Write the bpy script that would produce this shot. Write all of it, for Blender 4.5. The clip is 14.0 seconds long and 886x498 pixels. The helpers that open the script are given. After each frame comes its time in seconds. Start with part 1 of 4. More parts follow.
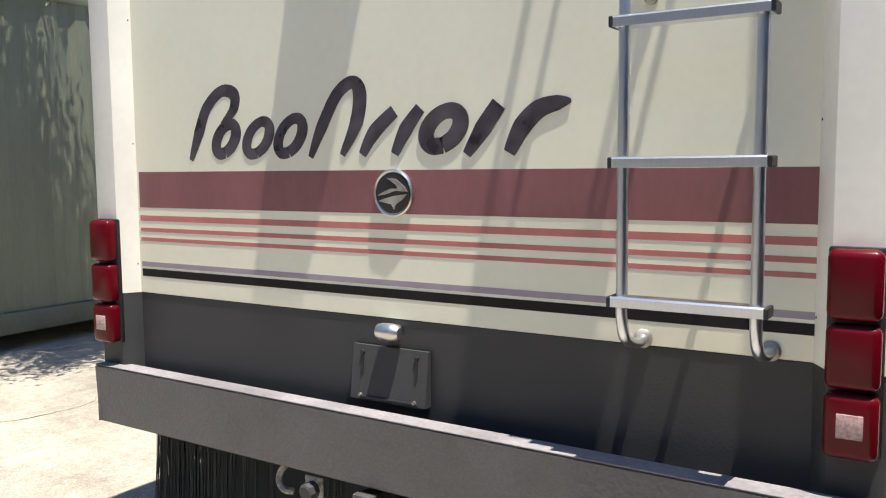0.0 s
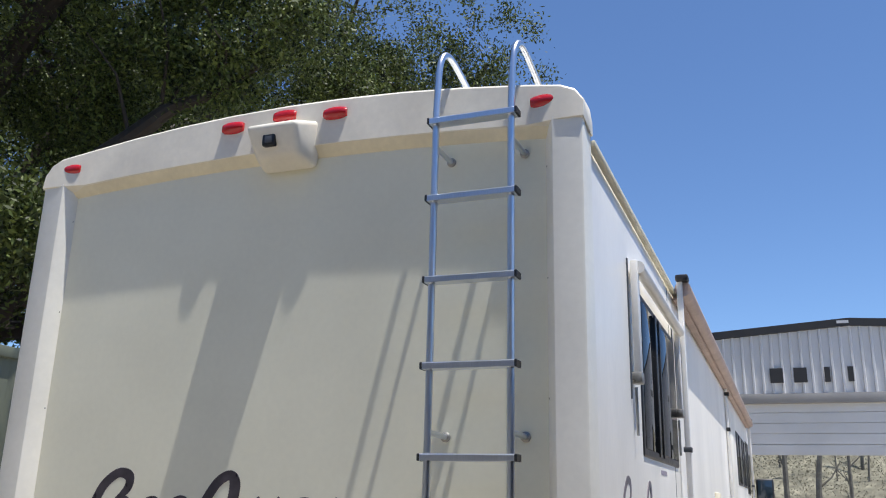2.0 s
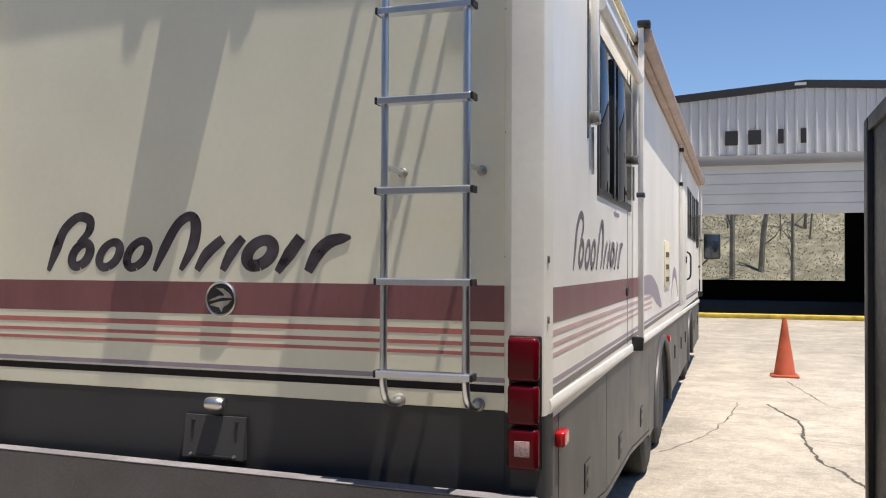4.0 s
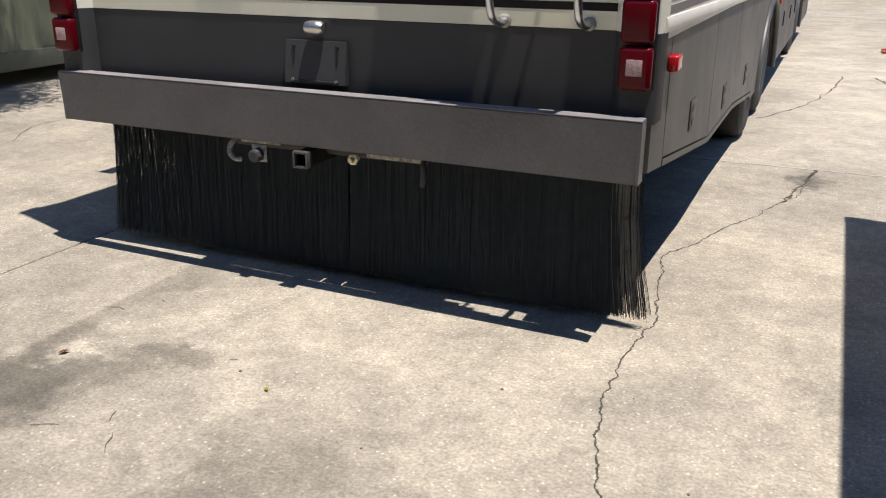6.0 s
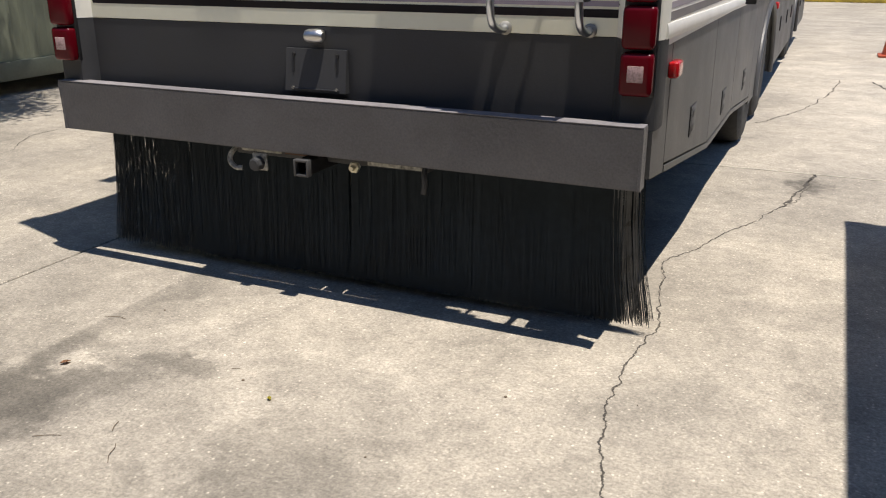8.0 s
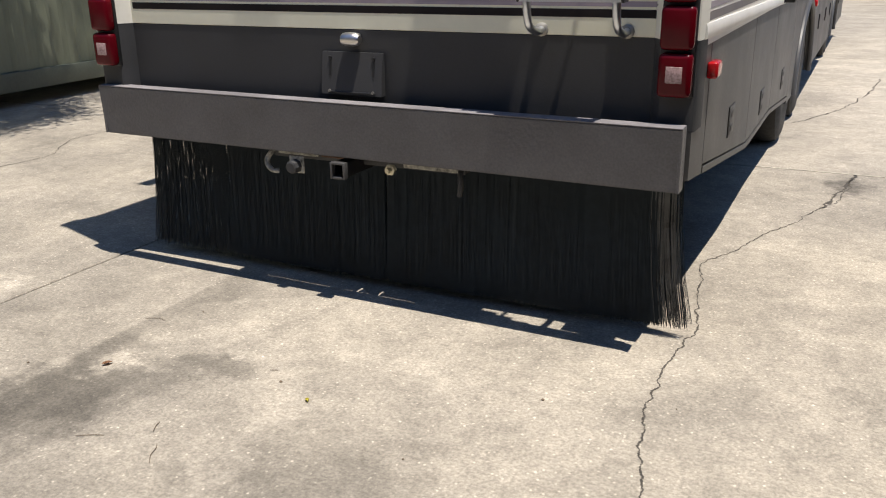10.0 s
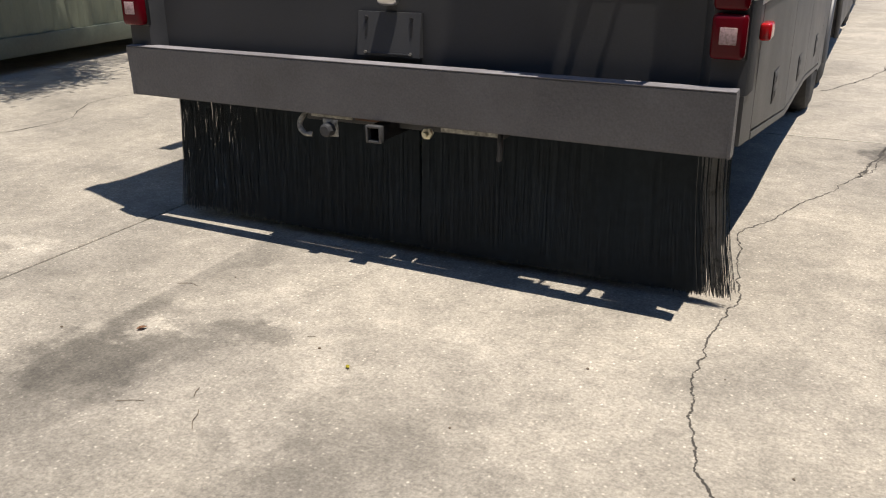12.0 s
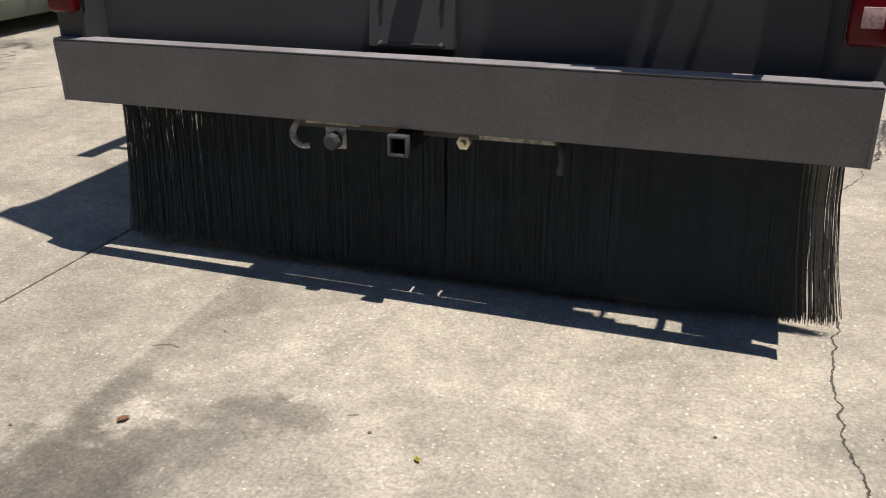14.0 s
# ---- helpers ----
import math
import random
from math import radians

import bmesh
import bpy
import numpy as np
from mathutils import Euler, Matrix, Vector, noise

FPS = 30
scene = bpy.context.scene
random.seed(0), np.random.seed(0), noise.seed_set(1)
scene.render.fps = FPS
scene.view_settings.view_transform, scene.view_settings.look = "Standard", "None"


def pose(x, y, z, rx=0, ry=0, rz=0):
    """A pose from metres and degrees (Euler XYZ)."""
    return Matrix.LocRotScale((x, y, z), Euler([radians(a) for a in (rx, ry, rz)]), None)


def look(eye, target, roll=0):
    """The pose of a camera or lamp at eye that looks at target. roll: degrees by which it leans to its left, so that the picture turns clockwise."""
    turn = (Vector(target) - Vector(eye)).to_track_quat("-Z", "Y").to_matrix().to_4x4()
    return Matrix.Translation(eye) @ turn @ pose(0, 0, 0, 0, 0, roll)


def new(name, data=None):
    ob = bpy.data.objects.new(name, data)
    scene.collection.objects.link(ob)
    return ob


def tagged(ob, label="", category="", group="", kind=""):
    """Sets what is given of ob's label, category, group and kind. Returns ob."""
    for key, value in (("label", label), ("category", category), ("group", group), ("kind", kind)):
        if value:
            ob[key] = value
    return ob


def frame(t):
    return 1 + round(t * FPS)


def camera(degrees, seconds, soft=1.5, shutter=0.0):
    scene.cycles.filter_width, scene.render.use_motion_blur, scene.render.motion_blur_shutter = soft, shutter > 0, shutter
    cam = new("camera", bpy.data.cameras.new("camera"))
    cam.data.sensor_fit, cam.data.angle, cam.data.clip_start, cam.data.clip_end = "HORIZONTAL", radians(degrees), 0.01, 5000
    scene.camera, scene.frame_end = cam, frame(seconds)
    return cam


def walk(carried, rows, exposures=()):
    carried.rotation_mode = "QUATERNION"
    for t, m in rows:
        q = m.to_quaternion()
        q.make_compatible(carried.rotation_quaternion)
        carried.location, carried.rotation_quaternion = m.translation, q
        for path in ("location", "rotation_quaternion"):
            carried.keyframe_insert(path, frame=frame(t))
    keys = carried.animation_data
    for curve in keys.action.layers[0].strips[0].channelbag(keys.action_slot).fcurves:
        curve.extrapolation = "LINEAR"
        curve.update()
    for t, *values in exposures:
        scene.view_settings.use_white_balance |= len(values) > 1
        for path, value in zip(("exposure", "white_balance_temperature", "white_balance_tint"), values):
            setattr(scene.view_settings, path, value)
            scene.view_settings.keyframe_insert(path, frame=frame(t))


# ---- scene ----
cam = camera(54.6, 14.0, soft=1.1)
PATH = [
    (0, (1.343, -1.872, 1.408), (0.274, -0.192, 1.222), -0.5),
    (0.5, (1.465, -2.159, 1.465), (0.558, -0.379, 1.369), 0.8),
    (0.6, (1.491, -2.202, 1.476), (0.606, -0.41, 1.393), 0.9),
    (1, (1.656, -2.34, 1.489), (0.795, -0.535, 1.492), 0.5),
    (1.5, (1.751, -2.538, 1.535), (0.944, -0.729, 1.809), 1.9),
    (2, (1.752, -2.724, 1.583), (1.045, -0.939, 2.141), 1.4),
    (2.2, (1.758, -2.746, 1.592), (1.086, -0.971, 2.223), 1.2),
    (4.3, (1.754, -2.671, 1.459), (1.108, -0.78, 1.366), 0.0),
    (4.5, (1.757, -2.668, 1.441), (1.103, -0.786, 1.269), 0.0),
    (4.7, (1.754, -2.67, 1.385), (1.092, -0.8, 1.129), 0.1),
    (5, (1.749, -2.652, 1.36), (1.075, -0.811, 0.962), 0.6),
    (5.5, (1.706, -2.649, 1.256), (1.003, -0.88, 0.644), 1.1),
    (6, (1.667, -2.664, 1.247), (0.899, -0.942, 0.579), 0.3),
    (6.5, (1.653, -2.656, 1.252), (0.866, -0.936, 0.602), 0.0),
    (7, (1.656, -2.66, 1.25), (0.884, -0.934, 0.598), -0.1),
    (7.2, (1.655, -2.656, 1.25), (0.893, -0.927, 0.593), 0.0),
    (9.3, (1.643, -2.686, 1.249), (0.839, -0.972, 0.604), -0.7),
    (9.5, (1.638, -2.68, 1.244), (0.822, -0.973, 0.596), -0.9),
    (10, (1.638, -2.671, 1.253), (0.806, -0.973, 0.602), -0.8),
    (10.5, (1.634, -2.677, 1.271), (0.805, -0.979, 0.617), 0.2),
    (11, (1.621, -2.696, 1.266), (0.772, -1.012, 0.601), 0.3),
    (11.5, (1.586, -2.718, 1.251), (0.728, -1.046, 0.565), -0.5),
    (12, (1.516, -2.675, 1.223), (0.682, -1.005, 0.506), -0.5),
    (12.5, (1.348, -2.523, 1.208), (0.56, -0.843, 0.461), -0.1),
    (13, (1.195, -2.453, 1.217), (0.464, -0.76, 0.444), 0.7),
    (13.5, (0.981, -2.401, 1.221), (0.346, -0.686, 0.41), -0.2),
    (14, (0.838, -2.305, 1.195), (0.253, -0.56, 0.413), -0.5),
]
walk(cam, [(t, look(eye, target, roll)) for t, eye, target, roll in PATH],
     exposures=[(0, 1.00, 6600, 10), (0.6, 0.78, 6700, 11), (1.5, 0.42, 6500, 12), (2.2, 0.42, 6150, 12), (4.3, 0.38, 6850, 13), (5.0, 0.37, 6750, 12),
                (5.6, 0.32, 6600, 12), (6.5, 0.24, 6600, 12), (11.5, 0.21, 6600, 12), (12.5, 0.16, 6600, 12), (14, 0.13, 6600, 12)])

# ---- world, sun ----
world = bpy.data.worlds.new("sky")
scene.world = world
world.use_nodes = True
wn = world.node_tree
sky = wn.nodes.new("ShaderNodeTexSky")
sky.sky_type = "NISHITA"
sky.sun_disc = False
sky.sun_elevation = radians(76.3)
sky.sun_rotation = radians(107.8)
sky.air_density, sky.dust_density, sky.ozone_density = 0.9, 0.0, 7.5
background = wn.nodes["Background"]
wn.links.new(sky.outputs[0], background.inputs[0])
background.inputs[1].default_value = 0.113
sun = new("sun", bpy.data.lights.new("sun", "SUN"))
sun.data.energy, sun.data.angle, sun.data.color = 5.0, radians(0.5), (1.0, 0.95, 0.868)
sun.matrix_world = look((2.3, -0.74, 10), (0, 0, 0))


# ---- materials ----
def mat(name, base, rough=0.5, metal=0.0, grain=0.06, scale=40.0, stain=0.08, stain_scale=2.5, bump=0.0, bump_scale=200.0,
        coat=0.0, spec=0.5, random_tint=0.0, stretch=(1, 1, 1)):
    m = bpy.data.materials.new(name)
    m.use_nodes = True
    t = m.node_tree
    b = t.nodes["Principled BSDF"]
    co = t.nodes.new("ShaderNodeTexCoord")
    mp = t.nodes.new("ShaderNodeMapping")
    mp.inputs["Scale"].default_value = stretch
    t.links.new(co.outputs["Object"], mp.inputs[0])
    value = None
    for sc, amount, detail in ((scale, grain, 3), (stain_scale, stain, 5)):
        n = t.nodes.new("ShaderNodeTexNoise")
        n.inputs["Scale"].default_value, n.inputs["Detail"].default_value = sc, detail
        t.links.new(mp.outputs[0], n.inputs["Vector"])
        r = t.nodes.new("ShaderNodeMapRange")
        r.inputs[1].default_value, r.inputs[2].default_value = 0.3, 0.7
        r.inputs[3].default_value, r.inputs[4].default_value = 1 - amount, 1 + amount
        t.links.new(n.outputs[0], r.inputs[0])
        if value is None:
            value = r.outputs[0]
        else:
            mu = t.nodes.new("ShaderNodeMath")
            mu.operation = "MULTIPLY"
            t.links.new(value, mu.inputs[0]), t.links.new(r.outputs[0], mu.inputs[1])
            value = mu.outputs[0]
    if random_tint:
        oi = t.nodes.new("ShaderNodeObjectInfo")
        r = t.nodes.new("ShaderNodeMapRange")
        r.inputs[3].default_value, r.inputs[4].default_value = 1 - random_tint, 1 + random_tint
        t.links.new(oi.outputs["Random"], r.inputs[0])
        mu = t.nodes.new("ShaderNodeMath")
        mu.operation = "MULTIPLY"
        t.links.new(value, mu.inputs[0]), t.links.new(r.outputs[0], mu.inputs[1])
        value = mu.outputs[0]
    sc = t.nodes.new("ShaderNodeVectorMath")
    sc.operation = "SCALE"
    sc.inputs[0].default_value = base
    t.links.new(value, sc.inputs["Scale"])
    t.links.new(sc.outputs[0], b.inputs["Base Color"])
    ro = t.nodes.new("ShaderNodeMath")
    ro.operation = "MULTIPLY"
    ro.inputs[1].default_value = rough
    t.links.new(value, ro.inputs[0])
    t.links.new(ro.outputs[0], b.inputs["Roughness"])
    b.inputs["Metallic"].default_value = metal
    b.inputs["Coat Weight"].default_value = coat
    b.inputs["Specular IOR Level"].default_value = spec
    if bump:
        n = t.nodes.new("ShaderNodeTexNoise")
        n.inputs["Scale"].default_value, n.inputs["Detail"].default_value = bump_scale, 4
        t.links.new(mp.outputs[0], n.inputs["Vector"])
        bu = t.nodes.new("ShaderNodeBump")
        bu.inputs["Strength"].default_value, bu.inputs["Distance"].default_value = bump, 0.003
        t.links.new(n.outputs[0], bu.inputs["Height"])
        t.links.new(bu.outputs[0], b.inputs["Normal"])
    return m


CREAM = mat("cream_fibreglass", (0.81, 0.79, 0.625), 0.35, grain=0.015, stain=0.05, stain_scale=1.8, bump=0.05, bump_scale=60)
WHITE = mat("aged_white_gelcoat", (0.84, 0.815, 0.72), 0.38, grain=0.02, stain=0.07, stain_scale=2.2, bump=0.05, bump_scale=40)
SIDE = mat("white_side_skin", (0.87, 0.84, 0.765), 0.35, grain=0.02, stain=0.10, stain_scale=2.0, stretch=(1, 1, 0.4))
CAPWHITE = mat("roof_cap_gelcoat", (0.78, 0.73, 0.61), 0.45, grain=0.03, stain=0.12, stain_scale=4)
YELLOWED = mat("yellowed_seal", (0.74, 0.67, 0.49), 0.55, grain=0.03, stain=0.10, stain_scale=5)
DARK = mat("textured_charcoal_paint", (0.040, 0.0405, 0.042), 0.60, grain=0.10, scale=120, stain=0.12, stain_scale=5, bump=0.18, bump_scale=170)
BUMPER = mat("textured_bumper_paint", (0.114, 0.111, 0.114), 0.40, grain=0.14, scale=140, stain=0.14, stain_scale=6, bump=1.0, bump_scale=85)
# paler than the bumper paint: sun on the upward flange is in this colour
FLANGELIT = mat("sunlit_flange_paint", (0.225, 0.212, 0.218), 0.85, spec=0.2, grain=0.14, scale=90, stain=0.2, stain_scale=7, bump=0.3, bump_scale=140)
SKIRT = mat("charcoal_skirt_paint", (0.074, 0.073, 0.072), 0.5, grain=0.06, scale=90, stain=0.15, stain_scale=3, bump=0.2, bump_scale=120)
MAROON = mat("maroon_vinyl", (0.225, 0.088, 0.092), 0.42, grain=0.05, scale=60, stain=0.16, stain_scale=6, stretch=(1, 1, 0.3), bump=0.08, bump_scale=150)
PINK = mat("pink_vinyl", (0.50, 0.17, 0.15), 0.42, grain=0.05, stain=0.12, stain_scale=6)
FADED = mat("faded_pink_vinyl", (0.58, 0.40, 0.39), 0.42, grain=0.05, stain=0.15, stain_scale=6)
LILAC = mat("lilac_vinyl", (0.33, 0.28, 0.33), 0.42, grain=0.05, stain=0.1, stain_scale=6)
SMOKE = mat("smoke_grey_vinyl", (0.13, 0.115, 0.125), 0.42, grain=0.05, stain=0.12, stain_scale=6)
BLACKVINYL = mat("black_vinyl", (0.016, 0.013, 0.014), 0.5, spec=0.15, grain=0.05, stain=0.2, stain_scale=5)
SCRIPT = mat("dark_plum_vinyl", (0.055, 0.046, 0.056), 0.42, grain=0.10, scale=20, stain=0.55, stain_scale=14)
SCRIPTPALE = mat("pale_plum_vinyl", (0.15, 0.13, 0.145), 0.5, grain=0.1, scale=20, stain=0.3, stain_scale=9)
ALU = mat("anodised_aluminium", (0.66, 0.69, 0.74), 0.30, metal=1.0, grain=0.04, scale=300, stain=0.06, stretch=(1, 1, 0.05))
CHROME = mat("chrome", (0.64, 0.63, 0.61), 0.34, metal=1.0, grain=0.03, stain=0.12, stain_scale=12)
BLACKPLASTIC = mat("black_plastic", (0.015, 0.015, 0.016), 0.45, grain=0.1, stain=0.1)
RUBBER = mat("tyre_rubber", (0.022, 0.021, 0.020), 0.8, grain=0.12, stain=0.2, bump=0.2, bump_scale=80)
BRISTLE = mat("black_bristle", (0.0220, 0.0300, 0.0370), 0.5, spec=0.16, grain=0.15, scale=30, stain=0.2, stain_scale=4)
# paler copy of the bristle colour, for end strands that catch the sun
FRAYEDLIT = mat("sunlit_bristle", (0.075, 0.077, 0.078), 0.35, spec=0.6, grain=0.3, scale=30, stain=0.4, stain_scale=9)
STEEL = mat("galvanised_steel", (0.36, 0.35, 0.32), 0.5, metal=0.85, grain=0.2, stain=0.5, stain_scale=12)
RUST = mat("rusty_steel", (0.095, 0.05, 0.032), 0.8, grain=0.2, scale=60, stain=0.35, stain_scale=14, bump=0.3)
GRIMY = mat("grimy_galvanised_steel", (0.36, 0.35, 0.31), 0.7, metal=0.1, grain=0.5, scale=70, stain=0.6, stain_scale=22, bump=0.6, bump_scale=90)
GREYPLUG = mat("grey_plug", (0.075, 0.082, 0.09), 0.5)
ORANGE = mat("cone_orange", (0.46, 0.092, 0.04), 0.5, grain=0.06, stain=0.18, stain_scale=6)
GREEN = mat("grey_green_container_paint", (0.155, 0.17, 0.12), 0.55, grain=0.06, stain=0.16, stain_scale=1.6, stretch=(1, 1, 0.3), bump=0.1, bump_scale=30)
GREENDARK = mat("dark_green_rail", (0.11, 0.125, 0.095), 0.6, grain=0.08, stain=0.2)
SIDING = mat("white_metal_siding", (0.62, 0.62, 0.62), 0.45, grain=0.02, stain=0.08, stain_scale=0.8, stretch=(1, 1, 0.3))
DOORWHITE = mat("roll_up_door_white", (0.66, 0.66, 0.65), 0.5, grain=0.02, stain=0.06, stain_scale=0.9)
# the shade on the door header is put into this grey
HEADERSHADE = mat("shaded_header_panel", (0.27, 0.262, 0.25), 0.55, grain=0.03, stain=0.1, stain_scale=1.2)
ROOFTRIM = mat("dark_roof_trim", (0.03, 0.027, 0.025), 0.5)
# near-black stands in for the shade inside the warehouse
INTERIORSHADE = mat("shade_dark_interior", (0.025, 0.025, 0.027), 0.9)
KERBYELLOW = mat("worn_yellow_paint", (0.60, 0.43, 0.06), 0.65, grain=0.12, stain=0.35, stain_scale=4)
TRAILER = mat("black_box_paint", (0.012, 0.012, 0.013), 0.5, grain=0.1, stain=0.2, stain_scale=3)
TRAILERRAIL = mat("worn_grey_rail", (0.06, 0.058, 0.055), 0.6, grain=0.1, stain=0.25)
BARK = mat("oak_bark", (0.040, 0.031, 0.025), 0.9, grain=0.3, scale=14, stain=0.3, stain_scale=3, bump=0.8, bump_scale=18, stretch=(1, 1, 0.35))
GREYBARK = mat("grey_bark", (0.15, 0.142, 0.118), 0.9, grain=0.25, scale=10, stain=0.3, stain_scale=2)
BRUSHWOOD = mat("dry_undergrowth", (0.20, 0.19, 0.14), 0.95, spec=0.1, grain=0.30, scale=2.2, bump=0.6, bump_scale=6, stretch=(1, 1, 0.6), stain=0.35, stain_scale=0.6)
AWNING = mat("awning_cloth", (0.40, 0.31, 0.27), 0.75, grain=0.08, stain=0.15, stain_scale=5)
LEAFBROWN = mat("dry_leaf", (0.33, 0.17, 0.085), 0.7, grain=0.2)
LEAFYELLOW = mat("yellow_leaf", (0.55, 0.48, 0.06), 0.6, grain=0.2)
TWIG = mat("twig", (0.15, 0.115, 0.08), 0.85, grain=0.2)
CRACK = mat("crack_dirt", (0.075, 0.066, 0.055), 0.95, grain=0.3, scale=60, stain=0.3)
BUMPERLIP = mat("white_belt_moulding", (0.80, 0.78, 0.73), 0.35, grain=0.02, stain=0.1, stain_scale=4)
REFLECT = mat("pale_reflector", (0.44, 0.30, 0.29), 0.3, grain=0.25, scale=150, stain=0.1)


def glassy(name, base, rough=0.05, coat=1.0, sub=0.0, spec=0.5):
    m = bpy.data.materials.new(name)
    m.use_nodes = True
    t = m.node_tree
    b = t.nodes["Principled BSDF"]
    n = t.nodes.new("ShaderNodeTexNoise")
    co = t.nodes.new("ShaderNodeTexCoord")
    t.links.new(co.outputs["Object"], n.inputs["Vector"])
    n.inputs["Scale"].default_value = 9
    mx = t.nodes.new("ShaderNodeMix")
    mx.data_type = "RGBA"
    mx.inputs[6].default_value = (*base, 1)
    mx.inputs[7].default_value = (*[c * 0.6 for c in base], 1)
    t.links.new(n.outputs[0], mx.inputs[0])
    t.links.new(mx.outputs[2], b.inputs["Base Color"])
    b.inputs["Roughness"].default_value = rough
    b.inputs["Specular IOR Level"].default_value = spec
    b.inputs["Coat Weight"].default_value, b.inputs["Coat Roughness"].default_value = coat, 0.04
    w = t.nodes.new("ShaderNodeTexWave")
    w.wave_type, w.bands_direction = "BANDS", "Z"
    w.inputs["Scale"].default_value = 60
    t.links.new(co.outputs["Object"], w.inputs["Vector"])
    bu = t.nodes.new("ShaderNodeBump")
    bu.inputs["Strength"].default_value, bu.inputs["Distance"].default_value = sub, 0.002
    t.links.new(w.outputs[0], bu.inputs["Height"])
    t.links.new(bu.outputs[0], b.inputs["Normal"])
    return m


REDLENS = glassy("red_lens", (0.12, 0.002, 0.007), 0.26, 0.0, 0.012, 0.22)
REDBRIGHT = glassy("bright_red_lens", (0.62, 0.012, 0.016), 0.2, 0.3, 0.15)
WINDOWGLASS = glassy("tinted_window", (0.010, 0.011, 0.013), 0.03, 0.0, 0.0, 0.18)
MIRRORGLASS = glassy("mirror_back", (0.03, 0.05, 0.07), 0.1, 1.0)


def concrete():
    m = bpy.data.materials.new("weathered_concrete")
    m.use_nodes = True
    t = m.node_tree
    L = t.links.new
    b = t.nodes["Principled BSDF"]
    geo = t.nodes.new("ShaderNodeNewGeometry")
    pos = geo.outputs["Position"]

    def noise_at(scale, detail, low, high, rough=0.55):
        n = t.nodes.new("ShaderNodeTexNoise")
        n.inputs["Scale"].default_value, n.inputs["Detail"].default_value, n.inputs["Roughness"].default_value = scale, detail, rough
        L(pos, n.inputs["Vector"])
        r = t.nodes.new("ShaderNodeMapRange")
        r.inputs[1].default_value, r.inputs[2].default_value = 0.32, 0.68
        r.inputs[3].default_value, r.inputs[4].default_value = low, high
        L(n.outputs[0], r.inputs[0])
        return r.outputs[0]

    def times(a, c):
        mu = t.nodes.new("ShaderNodeMath")
        mu.operation = "MULTIPLY"
        L(a, mu.inputs[0]), L(c, mu.inputs[1])
        return mu.outputs[0]

    value = times(noise_at(0.7, 6, 0.85, 1.20, 0.66), noise_at(2.6, 8, 0.79, 1.17, 0.74))
    value = times(times(value, noise_at(95, 4, 0.66, 1.22, 0.7)), times(noise_at(13, 8, 0.77, 1.18, 0.8), noise_at(38, 5, 0.83, 1.12, 0.75)))
    # pale grit in the worn face
    v = t.nodes.new("ShaderNodeTexVoronoi")
    v.inputs["Scale"].default_value = 62
    L(pos, v.inputs["Vector"])
    r = t.nodes.new("ShaderNodeMapRange")
    r.inputs[1].default_value, r.inputs[2].default_value = 0.12, 0.30
    r.inputs[3].default_value, r.inputs[4].default_value = 0.85, 0.0
    L(v.outputs["Distance"], r.inputs[0])
    pick = t.nodes.new("ShaderNodeMapRange")
    pick.inputs[1].default_value, pick.inputs[2].default_value = 0.62, 0.92
    sepc = t.nodes.new("ShaderNodeSeparateColor")
    L(v.outputs["Color"], sepc.inputs[0])
    L(sepc.outputs[0], pick.inputs[0])
    fleck = t.nodes.new("ShaderNodeMath")
    fleck.operation = "MULTIPLY_ADD"
    L(r.outputs[0], fleck.inputs[0]), L(pick.outputs[0], fleck.inputs[1])
    fleck.inputs[2].default_value = 0.98
    value = times(value, fleck.outputs[0])
    # oil stains and one bleached spot
    warp = t.nodes.new("ShaderNodeTexNoise")
    warp.inputs["Scale"].default_value, warp.inputs["Detail"].default_value, warp.inputs["Roughness"].default_value = 5.0, 8, 0.68
    L(pos, warp.inputs["Vector"])
    sub = t.nodes.new("ShaderNodeVectorMath")
    sub.operation = "MULTIPLY_ADD"
    sub.inputs[1].default_value, sub.inputs[2].default_value = (0.64, 0.64, 0.0), (-0.32, -0.32, 0.0)
    L(warp.outputs["Color"], sub.inputs[0])
    add = t.nodes.new("ShaderNodeVectorMath")
    L(pos, add.inputs[0]), L(sub.outputs[0], add.inputs[1])
    stains = (((-0.43, -1.10), (0.24, 0.24), 0.46), ((-0.50, -1.34), (0.22, 0.20), 0.70), ((-0.56, -0.86), (0.11, 0.20), 0.66),
              ((-0.16, -0.76), (0.22, 0.08), 0.62), ((-0.27, -0.90), (0.14, 0.09), 0.78), ((-0.43, -0.87), (0.10, 0.075), 1.55),
              ((-0.50, -0.35), (0.12, 0.40), 0.86), ((0.52, -1.10), (0.30, 0.24), 0.72), ((0.42, -1.40), (0.30, 0.20), 0.80),
              ((0.24, -1.16), (0.06, 0.34), 1.20), ((-0.14, -0.52), (0.20, 0.14), 1.14), ((0.60, -0.50), (0.40, 0.16), 1.12),
              ((1.60, 0.30), (0.16, 0.9), 1.16), ((1.95, 0.6), (0.20, 1.2), 1.14), ((-1.50, -0.50), (0.20, 0.07), 1.30),
              ((-1.38, -0.62), (0.07, 0.16), 1.28), ((-0.95, -0.75), (0.5, 0.16), 0.88), ((1.64, 2.45), (0.08, 0.20), 0.50), ((2.4, 8.5), (1.6, 4.5), 1.17), ((0.1, -1.6), (0.8, 0.30), 0.86))
